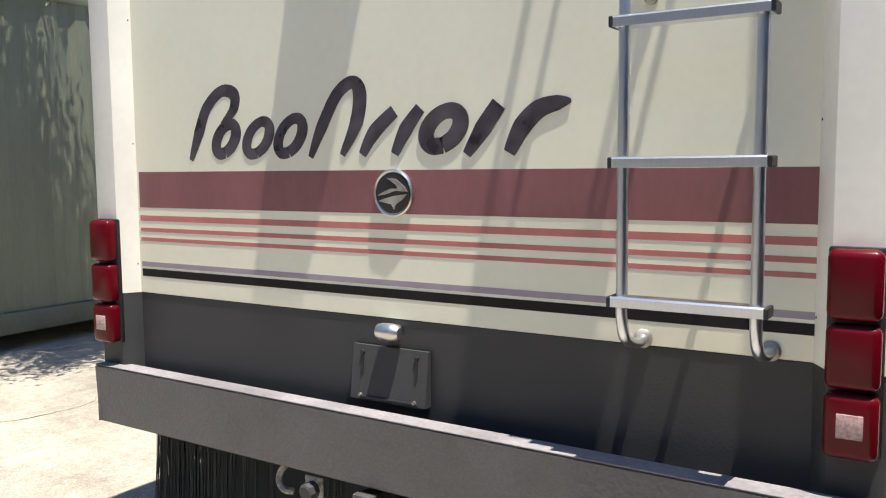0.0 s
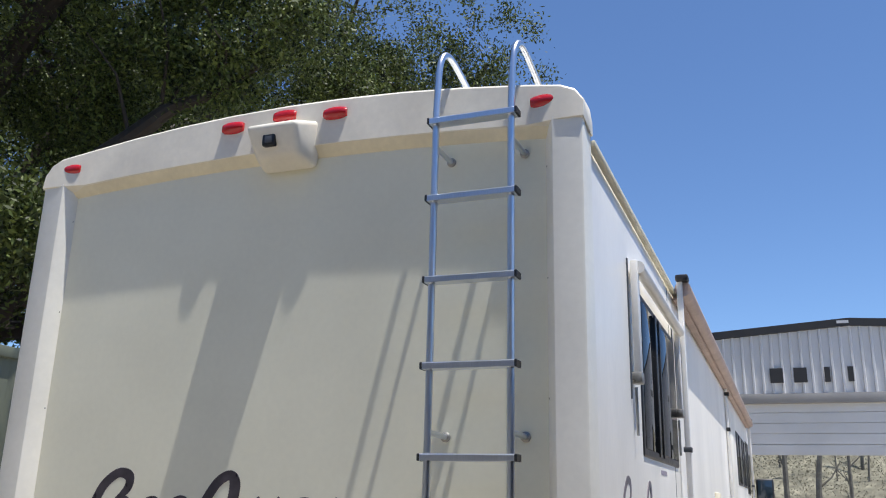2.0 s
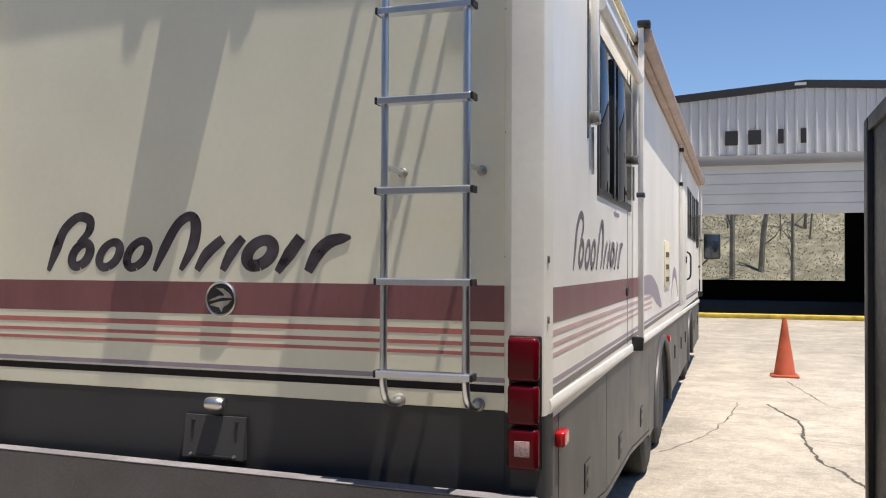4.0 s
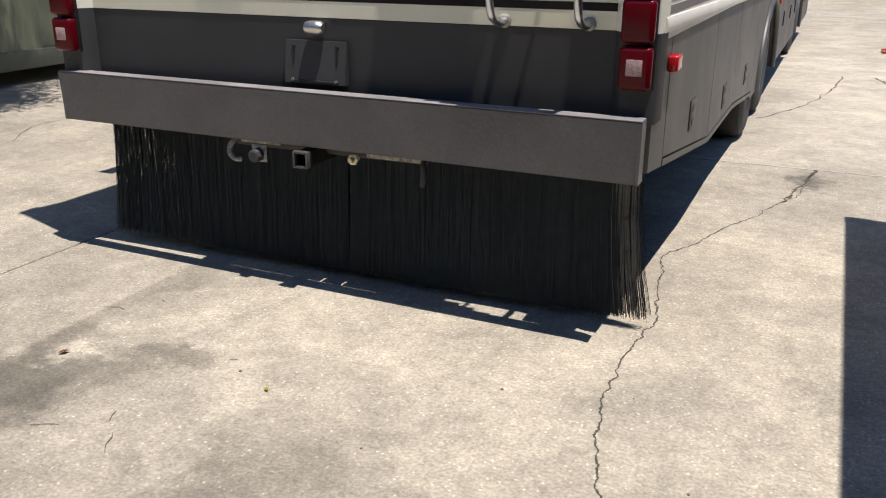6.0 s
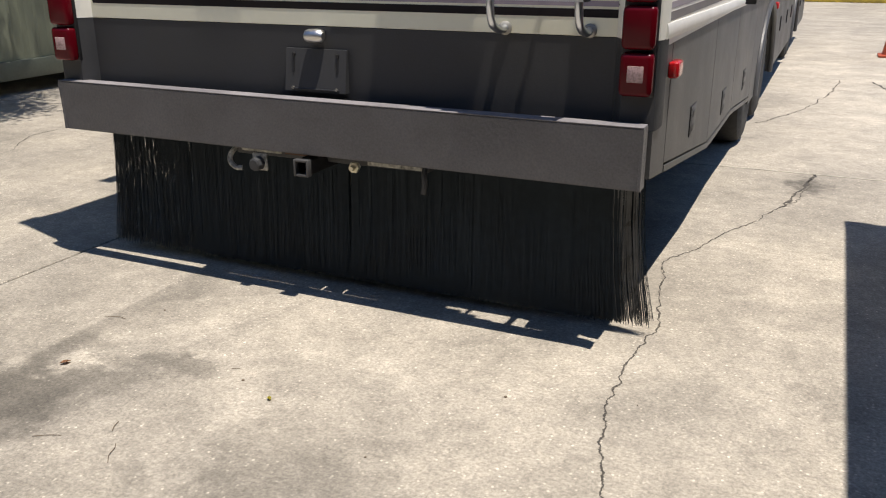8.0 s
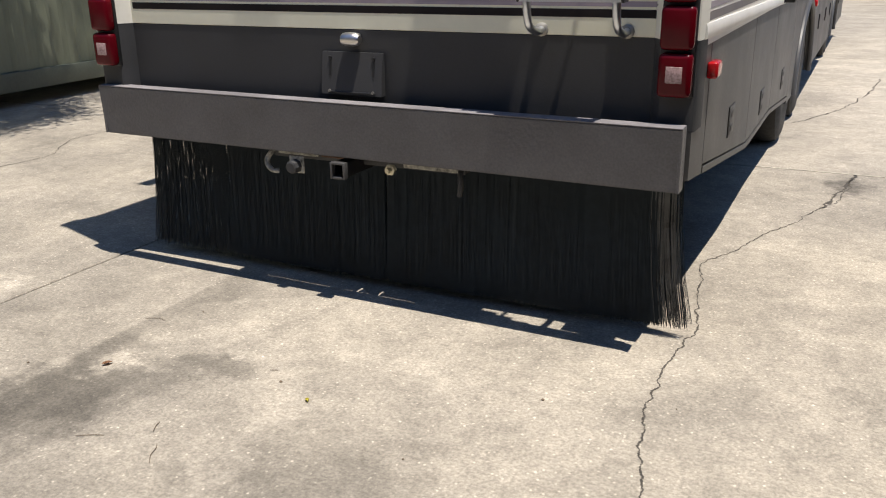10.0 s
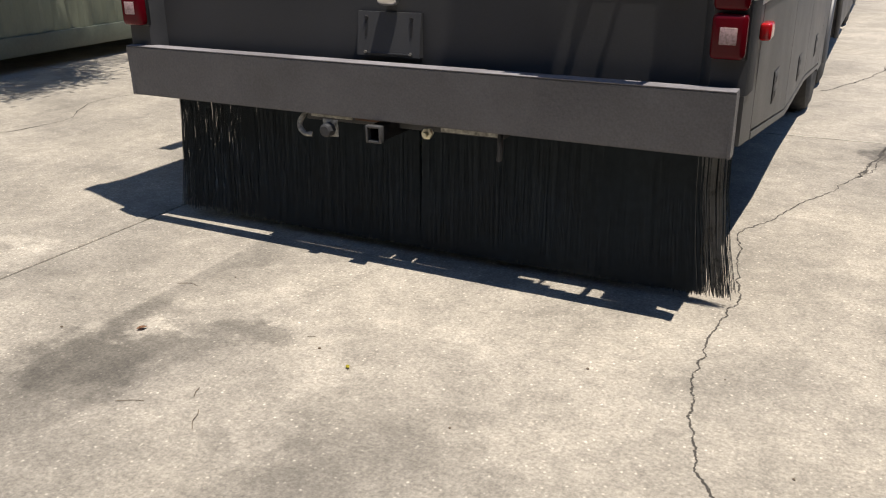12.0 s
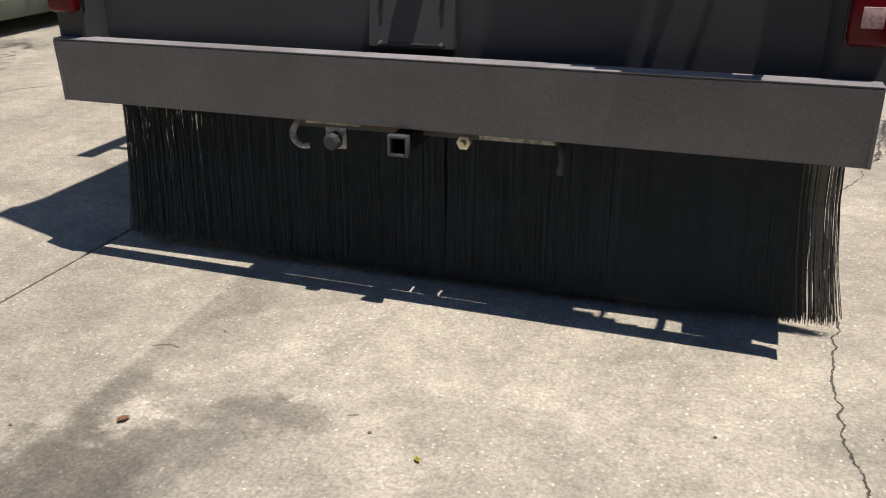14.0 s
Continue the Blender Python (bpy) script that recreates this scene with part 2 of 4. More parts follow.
    for (x, y), (sx, sy), factor in stains:
        d = t.nodes.new("ShaderNodeVectorMath")
        d.operation = "SUBTRACT"
        L(add.outputs[0], d.inputs[0])
        d.inputs[1].default_value = (x, y, 0)
        s = t.nodes.new("ShaderNodeVectorMath")
        s.operation = "MULTIPLY"
        L(d.outputs[0], s.inputs[0])
        s.inputs[1].default_value = (1 / sx, 1 / sy, 0)
        ln = t.nodes.new("ShaderNodeVectorMath")
        ln.operation = "LENGTH"
        L(s.outputs[0], ln.inputs[0])
        rr = t.nodes.new("ShaderNodeMapRange")
        rr.interpolation_type = "SMOOTHSTEP"
        rr.inputs[1].default_value, rr.inputs[2].default_value = 0.35, 1.40
        rr.inputs[3].default_value, rr.inputs[4].default_value = factor, 1.0
        L(ln.outputs["Value"], rr.inputs[0])
        value = times(value, rr.outputs[0])
    # old trowel ridge: a pale line with a darker strip beside it
    off = t.nodes.new("ShaderNodeVectorMath")
    off.operation = "DOT_PRODUCT"
    L(pos, off.inputs[0])
    off.inputs[1].default_value = (1.0, 0.025, 0.0)
    away = t.nodes.new("ShaderNodeMath")
    away.operation = "SUBTRACT"
    L(off.outputs["Value"], away.inputs[0])
    away.inputs[1].default_value = -0.622
    sp = t.nodes.new("ShaderNodeSeparateXYZ")
    L(pos, sp.inputs[0])
    ramp = t.nodes.new("ShaderNodeValToRGB")
    cr = ramp.color_ramp
    cr.elements[0].position, cr.elements[0].color = 0.0, (0.88, 0.88, 0.88, 1)
    cr.elements[1].position, cr.elements[1].color = 1.0, (0.88, 0.88, 0.88, 1)
    for place_at, shade in ((0.35, 0.88), (0.44, 0.94), (0.472, 1.0), (0.486, 1.0), (0.500, 0.79), (0.56, 0.77), (0.75, 0.88)):
        el = cr.elements.new(place_at)
        el.color = (shade, shade, shade, 1)
    scale_d = t.nodes.new("ShaderNodeMath")
    scale_d.operation = "MULTIPLY_ADD"
    L(away.outputs[0], scale_d.inputs[0])
    scale_d.inputs[1].default_value, scale_d.inputs[2].default_value = 1.2, 0.5
    L(scale_d.outputs[0], ramp.inputs[0])
    ridge = t.nodes.new("ShaderNodeMath")
    ridge.operation = "DIVIDE"
    L(ramp.outputs[0], ridge.inputs[0])
    ridge.inputs[1].default_value = 0.88
    keep = t.nodes.new("ShaderNodeMapRange")
    keep.inputs[1].default_value, keep.inputs[2].default_value = -0.15, 0.05
    keep.inputs[3].default_value, keep.inputs[4].default_value = 1.0, 0.0
    L(sp.outputs["Y"], keep.inputs[0])
    blend = t.nodes.new("ShaderNodeMix")
    blend.inputs[2].default_value = 1.0
    L(keep.outputs[0], blend.inputs[0]), L(ridge.outputs[0], blend.inputs[3])
    value = times(value, blend.outputs[0])
    oi = t.nodes.new("ShaderNodeObjectInfo")
    rt = t.nodes.new("ShaderNodeMapRange")
    rt.inputs[3].default_value, rt.inputs[4].default_value = 0.96, 1.04
    L(oi.outputs["Random"], rt.inputs[0])
    value = times(value, rt.outputs[0])
    hue = t.nodes.new("ShaderNodeTexNoise")
    hue.inputs["Scale"].default_value, hue.inputs["Detail"].default_value = 1.3, 5
    L(pos, hue.inputs["Vector"])
    mx = t.nodes.new("ShaderNodeMix")
    mx.data_type = "RGBA"
    mx.inputs[6].default_value, mx.inputs[7].default_value = (0.305, 0.276, 0.235, 1), (0.468, 0.417, 0.334, 1)
    L(hue.outputs[0], mx.inputs[0])
    sc = t.nodes.new("ShaderNodeVectorMath")
    sc.operation = "SCALE"
    L(mx.outputs[2], sc.inputs[0]), L(value, sc.inputs["Scale"])
    L(sc.outputs[0], b.inputs["Base Color"])
    b.inputs["Roughness"].default_value = 0.85
    n = t.nodes.new("ShaderNodeTexNoise")
    n.inputs["Scale"].default_value, n.inputs["Detail"].default_value = 120, 5
    L(pos, n.inputs["Vector"])
    bu = t.nodes.new("ShaderNodeBump")
    bu.inputs["Strength"].default_value, bu.inputs["Distance"].default_value = 0.5, 0.004
    L(n.outputs[0], bu.inputs["Height"])
    L(bu.outputs[0], b.inputs["Normal"])
    return m


CONCRETE = concrete()
SEAL = mat("pale_joint_seal", (0.50, 0.46, 0.38), 0.9, grain=0.3, stain=0.35, stain_scale=6)
JOINT = mat("joint_dirt", (0.15, 0.135, 0.11), 0.95, grain=0.3, stain=0.3)


def leaf_material(name, dark, light):
    m = bpy.data.materials.new(name)
    m.use_nodes = True
    t = m.node_tree
    b = t.nodes["Principled BSDF"]
    g = t.nodes.new("ShaderNodeNewGeometry")
    mx = t.nodes.new("ShaderNodeMix")
    mx.data_type = "RGBA"
    mx.inputs[6].default_value, mx.inputs[7].default_value = (*dark, 1), (*light, 1)
    t.links.new(g.outputs["Random Per Island"], mx.inputs[0])
    t.links.new(mx.outputs[2], b.inputs["Base Color"])
    b.inputs["Roughness"].default_value = 0.55
    b.inputs["Specular IOR Level"].default_value = 0.25
    tr = t.nodes.new("ShaderNodeBsdfTranslucent")
    t.links.new(mx.outputs[2], tr.inputs[0])
    ms = t.nodes.new("ShaderNodeMixShader")
    ms.inputs[0].default_value = 0.14
    t.links.new(b.outputs[0], ms.inputs[1]), t.links.new(tr.outputs[0], ms.inputs[2])
    t.links.new(ms.outputs[0], t.nodes["Material Output"].inputs[0])
    return m


LEAF = leaf_material("oak_leaf", (0.006, 0.011, 0.004), (0.135, 0.170, 0.040))


# ---- mesh helpers ----
def box(bm, x0, x1, y0, y1, z0, z1, bevel=0.0, segments=2):
    r = bmesh.ops.create_cube(bm, size=1.0)
    vs = r["verts"]
    for v in vs:
        v.co = Vector(((x0 + x1) / 2 + v.co.x * (x1 - x0), (y0 + y1) / 2 + v.co.y * (y1 - y0), (z0 + z1) / 2 + v.co.z * (z1 - z0)))
    if bevel:
        es = list({e for v in vs for e in v.link_edges})
        bmesh.ops.bevel(bm, geom=es, offset=bevel, segments=segments, affect="EDGES", profile=0.5)
    return bm


def boxed(x0, x1, y0, y1, z0, z1, bevel=0.0, segments=2):
    return box(bmesh.new(), x0, x1, y0, y1, z0, z1, bevel, segments)


def prism(points, along, bm=None):
    """A closed outline of 3D points, pushed along a vector."""
    bm = bm or bmesh.new()
    a = [bm.verts.new(p) for p in points]
    c = [bm.verts.new(Vector(p) + Vector(along)) for p in points]
    n = len(a)
    bm.faces.new(a)
    bm.faces.new(list(reversed(c)))
    for i in range(n):
        bm.faces.new((a[i], c[i], c[(i + 1) % n], a[(i + 1) % n]))
    bmesh.ops.recalc_face_normals(bm, faces=bm.faces)
    return bm


def tube(path, radius, bm=None, sides=10, flat=1.0):
    """A pipe along a line of points; radius may be a list."""
    bm = bm or bmesh.new()
    pts = [Vector(p) for p in path]
    rs = radius if isinstance(radius, (list, tuple)) else [radius] * len(pts)
    rings = []
    up = None
    for i, p in enumerate(pts):
        d = (pts[min(i + 1, len(pts) - 1)] - pts[max(i - 1, 0)]).normalized()
        if up is None:
            up = d.orthogonal().normalized()
        up = (up - d * up.dot(d)).normalized()
        side = d.cross(up)
        rings.append([bm.verts.new(p + rs[i] * (math.cos(a) * up + flat * math.sin(a) * side)) for a in (2 * math.pi * k / sides for k in range(sides))])
    for a, c in zip(rings, rings[1:]):
        for k in range(sides):
            bm.faces.new((a[k], a[(k + 1) % sides], c[(k + 1) % sides], c[k]))
    bm.faces.new(list(reversed(rings[0])))
    bm.faces.new(rings[-1])
    bmesh.ops.recalc_face_normals(bm, faces=bm.faces)
    return bm


def lathe(profile, centre, axis="z", sides=24, bm=None):
    """Turned solid: (radius, height) pairs about an axis through centre."""
    bm = bm or bmesh.new()
    rings = []
    for r, h in profile:
        ring = []
        for k in range(sides):
            a = 2 * math.pi * k / sides
            u, v = r * math.cos(a), r * math.sin(a)
            p = {"z": (u, v, h), "y": (u, h, v), "x": (h, u, v)}[axis]
            ring.append(bm.verts.new(Vector(centre) + Vector(p)))
        rings.append(ring)
    for a, c in zip(rings, rings[1:]):
        for k in range(sides):
            bm.faces.new((a[k], a[(k + 1) % sides], c[(k + 1) % sides], c[k]))
    bm.faces.new(list(reversed(rings[0])))
    bm.faces.new(rings[-1])
    bmesh.ops.recalc_face_normals(bm, faces=bm.faces)
    return bm


def curve(points, steps=6):
    """A smooth line through points."""
    ps = [Vector(p) for p in points]
    out = []
    for i in range(len(ps) - 1):
        a, b, c, d = ps[max(i - 1, 0)], ps[i], ps[i + 1], ps[min(i + 2, len(ps) - 1)]
        for k in range(steps):
            s = k / steps
            out.append(0.5 * (2 * b + (c - a) * s + (2 * a - 5 * b + 4 * c - d) * s * s + (3 * b - a - 3 * c + d) * s ** 3))
    out.append(ps[-1])
    return out


def thing(name, at, label, category, group="", kind=""):
    e = new(name)
    e.location = at
    e.empty_display_size = 0.2
    return tagged(e, label, category, group, kind)


def part(name, bm, material, parent=None, label="", smooth=True, kind=""):
    me = bpy.data.meshes.new(name)
    bm.to_mesh(me)
    bm.free()
    me.materials.append(material)
    if smooth:
        me.shade_smooth()
        me.set_sharp_from_angle(angle=radians(35))
    ob = new(name, me)
    if parent is not None:
        ob.parent = parent
        if parent.type == "EMPTY":
            ob.matrix_parent_inverse = Matrix.Translation(-parent.location)
    return tagged(ob, label=label, kind=kind)


# ---- ground ----
def slab_ground():
    bm = bmesh.new()
    bmesh.ops.create_grid(bm, x_segments=8, y_segments=8, size=900)
    for v in bm.verts:
        v.co.z = -0.03
    ground = part("ground", bm, JOINT, None, smooth=False)
    return tagged(ground, "weathered pale concrete yard with joints and cracks", "ground", kind="structure")


ground = slab_ground()
gap = 0.006
XS, YS = [-21.25, -16.25, -11.25, -6.25, -1.25, 6.25, 11.25, 16.25, 18.75], [-15.14, -9.14, -3.14, 2.76, 8.86, 14.86, 20.86, 26.86]
for x0, x1 in zip(XS, XS[1:]):
    for y0, y1 in zip(YS, YS[1:]):
        part("slab", boxed(x0 + gap, x1 - gap, y0 + gap, y1 - gap, -0.03, 0.0, 0.004, 1), CONCRETE, ground, smooth=False)
part("joint_seal", boxed(-1.2, 6.2, 2.7555, 2.7645, -0.029, 0.0015), SEAL, ground, "pale joint sealant", smooth=False)
far = bmesh.new()
for x0, x1, y0, y1 in ((-300, -21.25, -300, 300), (18.75, 300, -300, 300), (-21.25, 18.75, -300, -15.14), (-21.25, 18.75, 26.86, 300)):
    box(far, x0 + gap, x1 - gap, y0 + gap, y1 - gap, -0.03, 0.0)
part("outer_paving", far, CONCRETE, ground, smooth=False)


def crack(points, width, seed):
    rnd = random.Random(seed)
    line = curve([(x, y, 0) for x, y in points], 26)
    bm = bmesh.new()
    prev = None
    for i, p in enumerate(line):
        d = (line[min(i + 1, len(line) - 1)] - line[max(i - 1, 0)]).normalized()
        side = Vector((-d.y, d.x, 0))
        q = p + side * (noise.noise(Vector((p.x * 5, p.y * 5, seed))) * 0.03 + noise.noise(Vector((p.x * 22, p.y * 22, seed))) * 0.016 + rnd.uniform(-0.003, 0.003))
        w = width * rnd.uniform(0.3, 1.2) * (0.7 + 0.6 * noise.noise(Vector((i * 0.1, seed, 0))))
        row = (bm.verts.new((q.x - side.x * w, q.y - side.y * w, 0.0015)), bm.verts.new((q.x + side.x * w, q.y + side.y * w, 0.0015)))
        if prev:
            bm.faces.new((prev[0], prev[1], row[1], row[0]))
        prev = row
    bmesh.ops.recalc_face_normals(bm, faces=bm.faces)
    part("crack", bm, CRACK, ground, smooth=False)


crack([(1.67, 2.76), (1.645, 2.62), (1.63, 2.29), (1.534, 1.95), (1.382, 1.52), (1.247, 1.17), (1.14, 0.86), (1.153, 0.61), (1.219, 0.27), (1.21, 0.06),
       (1.183, -0.10), (1.19, -0.28), (1.187, -0.40), (1.204, -0.53), (1.222, -0.65), (1.25, -0.76), (1.30, -0.89), (1.42, -1.15), (1.6, -2.0)], 0.0046, 1)
crack([(2.08, 7.1), (2.33, 6.0), (2.30, 5.3), (2.36, 4.42), (2.48, 4.07), (2.58, 3.65), (2.9, 2.9)], 0.025, 2)
crack([(1.78, 7.1), (1.75, 6.66), (1.66, 5.9), (1.51, 5.13), (1.34, 4.65), (1.20, 4.32)], 0.010, 3)
crack([(1.67, 2.75), (1.65, 2.62), (1.62, 2.40), (1.56, 2.12), (1.53, 1.95)], 0.013, 7)
crack([(-1.9, 3.3), (-3.49, 2.06), (-3.23, 1.12), (-3.6, 0.2)], 0.006, 4)
crack([(2.38, 9.1), (2.69, 7.2)], 0.010, 5)
crack([(2.36, 5.25), (2.85, 5.1), (3.7, 5.15)], 0.005, 6)

# unseen plain wall added behind the camera to cut sky light on the tail
tagged(part("sky_block_wall", boxed(-22, 22, -9.6, -9.3, 0.0, 6.2), mat("grey_render", (0.28, 0.27, 0.25), 0.85, stain=0.2), smooth=False), "unseen plain grey wall added to block sky light", "wall", kind="structure")

# ---- motorhome ----
rv = thing("motorhome", (0, 4.7, 0), "cream and white motorhome with maroon stripes and charcoal skirts", "motorhome")
FRONT = 12.0


def body_section(y, inset=0.0):
    w = 1.197 - inset
    pts = [(w, 0.98), (w, 2.70), (w - 0.015, 2.80), (w - 0.06, 2.88), (w - 0.14, 2.93)]
    pts += [(x, 2.93 + 0.09 * (1 - (x / (w - 0.14)) ** 2)) for x in (0.8, 0.5, 0.2)]
    pts += [(-x, z) for x, z in reversed(pts)]
    return [(x, y, z) for x, z in pts]


part("body", prism(body_section(0.012), (0, FRONT - 0.012, 0)), SIDE, rv)
part("windshield_face", prism([(-1.15, FRONT, 1.0), (1.15, FRONT, 1.0), (1.15, FRONT, 2.8), (-1.15, FRONT, 2.8)], (0, 0.25, 0)), WHITE, rv)
part("rear_panel", boxed(-1.075, 1.08, 0.0, 0.03, 1.004, 2.868, 0.002, 1), CREAM, rv, "cream rear panel")
part("lower_panel", boxed(-1.19, 1.19, 0.002, 0.03, 0.60, 1.003, 0.002, 1), DARK, rv, "textured charcoal lower rear panel")


def column(side):
    """Corner moulding beside the rear panel; chamfered inside, rounded outside."""
    sec = [(1.050, 0.004), (1.083, -0.052), (1.090, -0.058), (1.184, -0.058), (1.193, -0.054), (1.198, -0.044), (1.2005, 0.05), (1.05, 0.05)]
    c = part("corner_column", prism([(side * x, y, 1.004) for x, y in sec], (0, 0, 1.858)), WHITE, rv)
    part("column_foot", prism([(side * x, y + 0.002, 0.735) for x, y in sec], (0, 0, 0.269)), DARK, c, "charcoal painted foot")
    for z in (1.1, 1.5, 1.9, 2.3, 2.7):
        part("screw", lathe([(0.004, -0.004), (0.003, -0.006)], (side * 1.058, -0.002, z), "y", 8), BLACKPLASTIC, c)


column(1), column(-1)


def roof_cap():
    """Moulded cap across the top of the tail, crowned, with a yellowed lower lip."""
    bm = bmesh.new()
    xs = [-1.208, -1.2, -1.17, -1.12, -1.0, -0.75, -0.5, -0.25, 0, 0.25, 0.5, 0.75, 1.0, 1.12, 1.17, 1.2, 1.208]
    rings = []
    for x in xs:
        f = 1 - (x / 1.208) ** 2
        top = 2.985 + 0.100 * f if abs(x) <= 1.0 else {1.12: 2.985, 1.17: 2.962, 1.2: 2.92, 1.208: 2.862}[abs(x)]
        low = 2.835 + 0.055 * f if abs(x) < 1.1 else 2.850
        back = 0.25 if abs(x) < 1.15 else 0.05
        e = 0.028 if abs(x) > 1.205 else 0.0 if abs(x) < 1.1 else -0.026
        rings.append([bm.verts.new((x, y, z)) for y, z in ((back, top), (0.02, top), (-0.024 + e, top - 0.003), (-0.031 + e, top - 0.012),
                                                           (-0.038 + e, low), (0.006, low - 0.034), (back, low - 0.034))])
    for a, c in zip(rings, rings[1:]):
        for k in range(7):
            bm.faces.new((a[k], a[(k + 1) % 7], c[(k + 1) % 7], c[k]))
    bm.faces.new(rings[0]), bm.faces.new(list(reversed(rings[-1])))
    bmesh.ops.recalc_face_normals(bm, faces=bm.faces)
    cap = part("roof_cap", bm, CAPWHITE, rv, "moulded white roof cap")
    lip = bmesh.new()
    prev = None
    for x in [i * 0.1075 for i in range(-10, 11)]:
        low = 2.835 + 0.055 * (1 - (x / 1.235) ** 2)
        row = [lip.verts.new((x, y, z)) for y, z in ((-0.0365, low - 0.001), (0.0, low - 0.033), (0.0, low - 0.042), (-0.005, low - 0.040))]
        if prev:
            for k in range(4):
                lip.faces.new((prev[k], prev[(k + 1) % 4], row[(k + 1) % 4], row[k]))
        else:
            lip.faces.new(row)
        prev = row
    lip.faces.new(list(reversed(prev)))
    bmesh.ops.recalc_face_normals(lip, faces=lip.faces)
    part("lip_seal", lip, YELLOWED, cap, "yellowed sealant lip")
    for x in (-0.19, 0.185):
        part("seam", boxed(x - 0.003, x + 0.003, -0.029, 0.05, 2.88, 3.03, 0.001, 1), YELLOWED, cap)


roof_cap()


def clearance_light(x, z):
    bm = bmesh.new()
    bmesh.ops.create_uvsphere(bm, u_segments=18, v_segments=10, radius=1.0)
    for v in bm.verts:
        sx = max(-0.72, min(0.72, v.co.x)) / 0.72
        v.co = Vector((x + 0.050 * sx, -0.034 + 0.024 * v.co.y, z + 0.0265 * v.co.z))
    l = part("clearance_light", bm, REDBRIGHT, rv, "red marker light")
    part("light_base", boxed(x - 0.053, x + 0.053, -0.030, 0.01, z - 0.024, z + 0.024, 0.008), CAPWHITE, l)


for x, z in ((-1.074, 2.930), (-0.245, 3.015), (-0.004, 3.032), (0.224, 3.012), (1.058, 2.934)):
    clearance_light(x, z)


def rear_camera():
    bm = bmesh.new()
    back = [bm.verts.new(p) for p in ((-0.10, 0.0, 2.800), (0.15, 0.0, 2.800), (0.155, -0.015, 3.0), (-0.15, -0.015, 3.0))]
    front = [bm.verts.new(p) for p in ((-0.08, -0.100, 2.83), (0.105, -0.100, 2.83), (0.115, -0.151, 2.955), (-0.11, -0.151, 2.955))]
    bm.faces.new(list(reversed(back))), bm.faces.new(front)
    for i in range(4):
        bm.faces.new((back[i], back[(i + 1) % 4], front[(i + 1) % 4], front[i]))
    bmesh.ops.recalc_face_normals(bm, faces=bm.faces)
    bmesh.ops.bevel(bm, geom=list(bm.edges), offset=0.022, segments=3, affect="EDGES", profile=0.5)
    cam_box = part("rear_camera_housing", bm, CAPWHITE, rv, "moulded white camera housing")
    lens = bmesh.new()
    box(lens, -0.034, 0.022, -0.138, -0.11, 2.868, 2.914, 0.006)
    part("camera_window", lens, BLACKPLASTIC, cam_box, "dark camera lens window")
    part("camera_glint", boxed(-0.020, 0.012, -0.141, -0.13, 2.877, 2.906, 0.003), GREYPLUG, cam_box)


rear_camera()

# rear stripes
for name, z0, z1, m in (("maroon_band", 1.289, 1.406, MAROON), ("pink_stripe", 1.245, 1.263, PINK), ("pink_stripe", 1.209, 1.222, PINK),
                        ("pink_stripe", 1.178, 1.190, PINK), ("lilac_stripe", 1.093, 1.109, LILAC), ("black_stripe", 1.060, 1.085, BLACKVINYL)):
    part(name, boxed(-1.042, 1.058, -0.0007, 0.001, z0, z1), m, rv, smooth=False)


def stroke(bm, points, widths, place, depth):
    """A flat brush stroke in a plane: place maps (u, v) to the world."""
    line = curve([(u, v, 0) for u, v in points], 7)
    n = len(line)
    left, right = [], []
    for i, p in enumerate(line):
        d = (line[min(i + 1, n - 1)] - line[max(i - 1, 0)]).normalized()
        s = i / (n - 1) * (len(widths) - 1)
        k = min(int(s), len(widths) - 2)
        w = widths[k] + (widths[k + 1] - widths[k]) * (s - k)
        left.append(bm.verts.new(place(p.x - d.y * w, p.y + d.x * w)))
        right.append(bm.verts.new(place(p.x + d.y * w, p.y - d.x * w)))
    fs = [bm.faces.new((left[i], left[i + 1], right[i + 1], right[i])) for i in range(n - 1)]
    r = bmesh.ops.extrude_face_region(bm, geom=fs)
    for v in r["geom"]:
        if isinstance(v, bmesh.types.BMVert):
            v.co += Vector(depth)


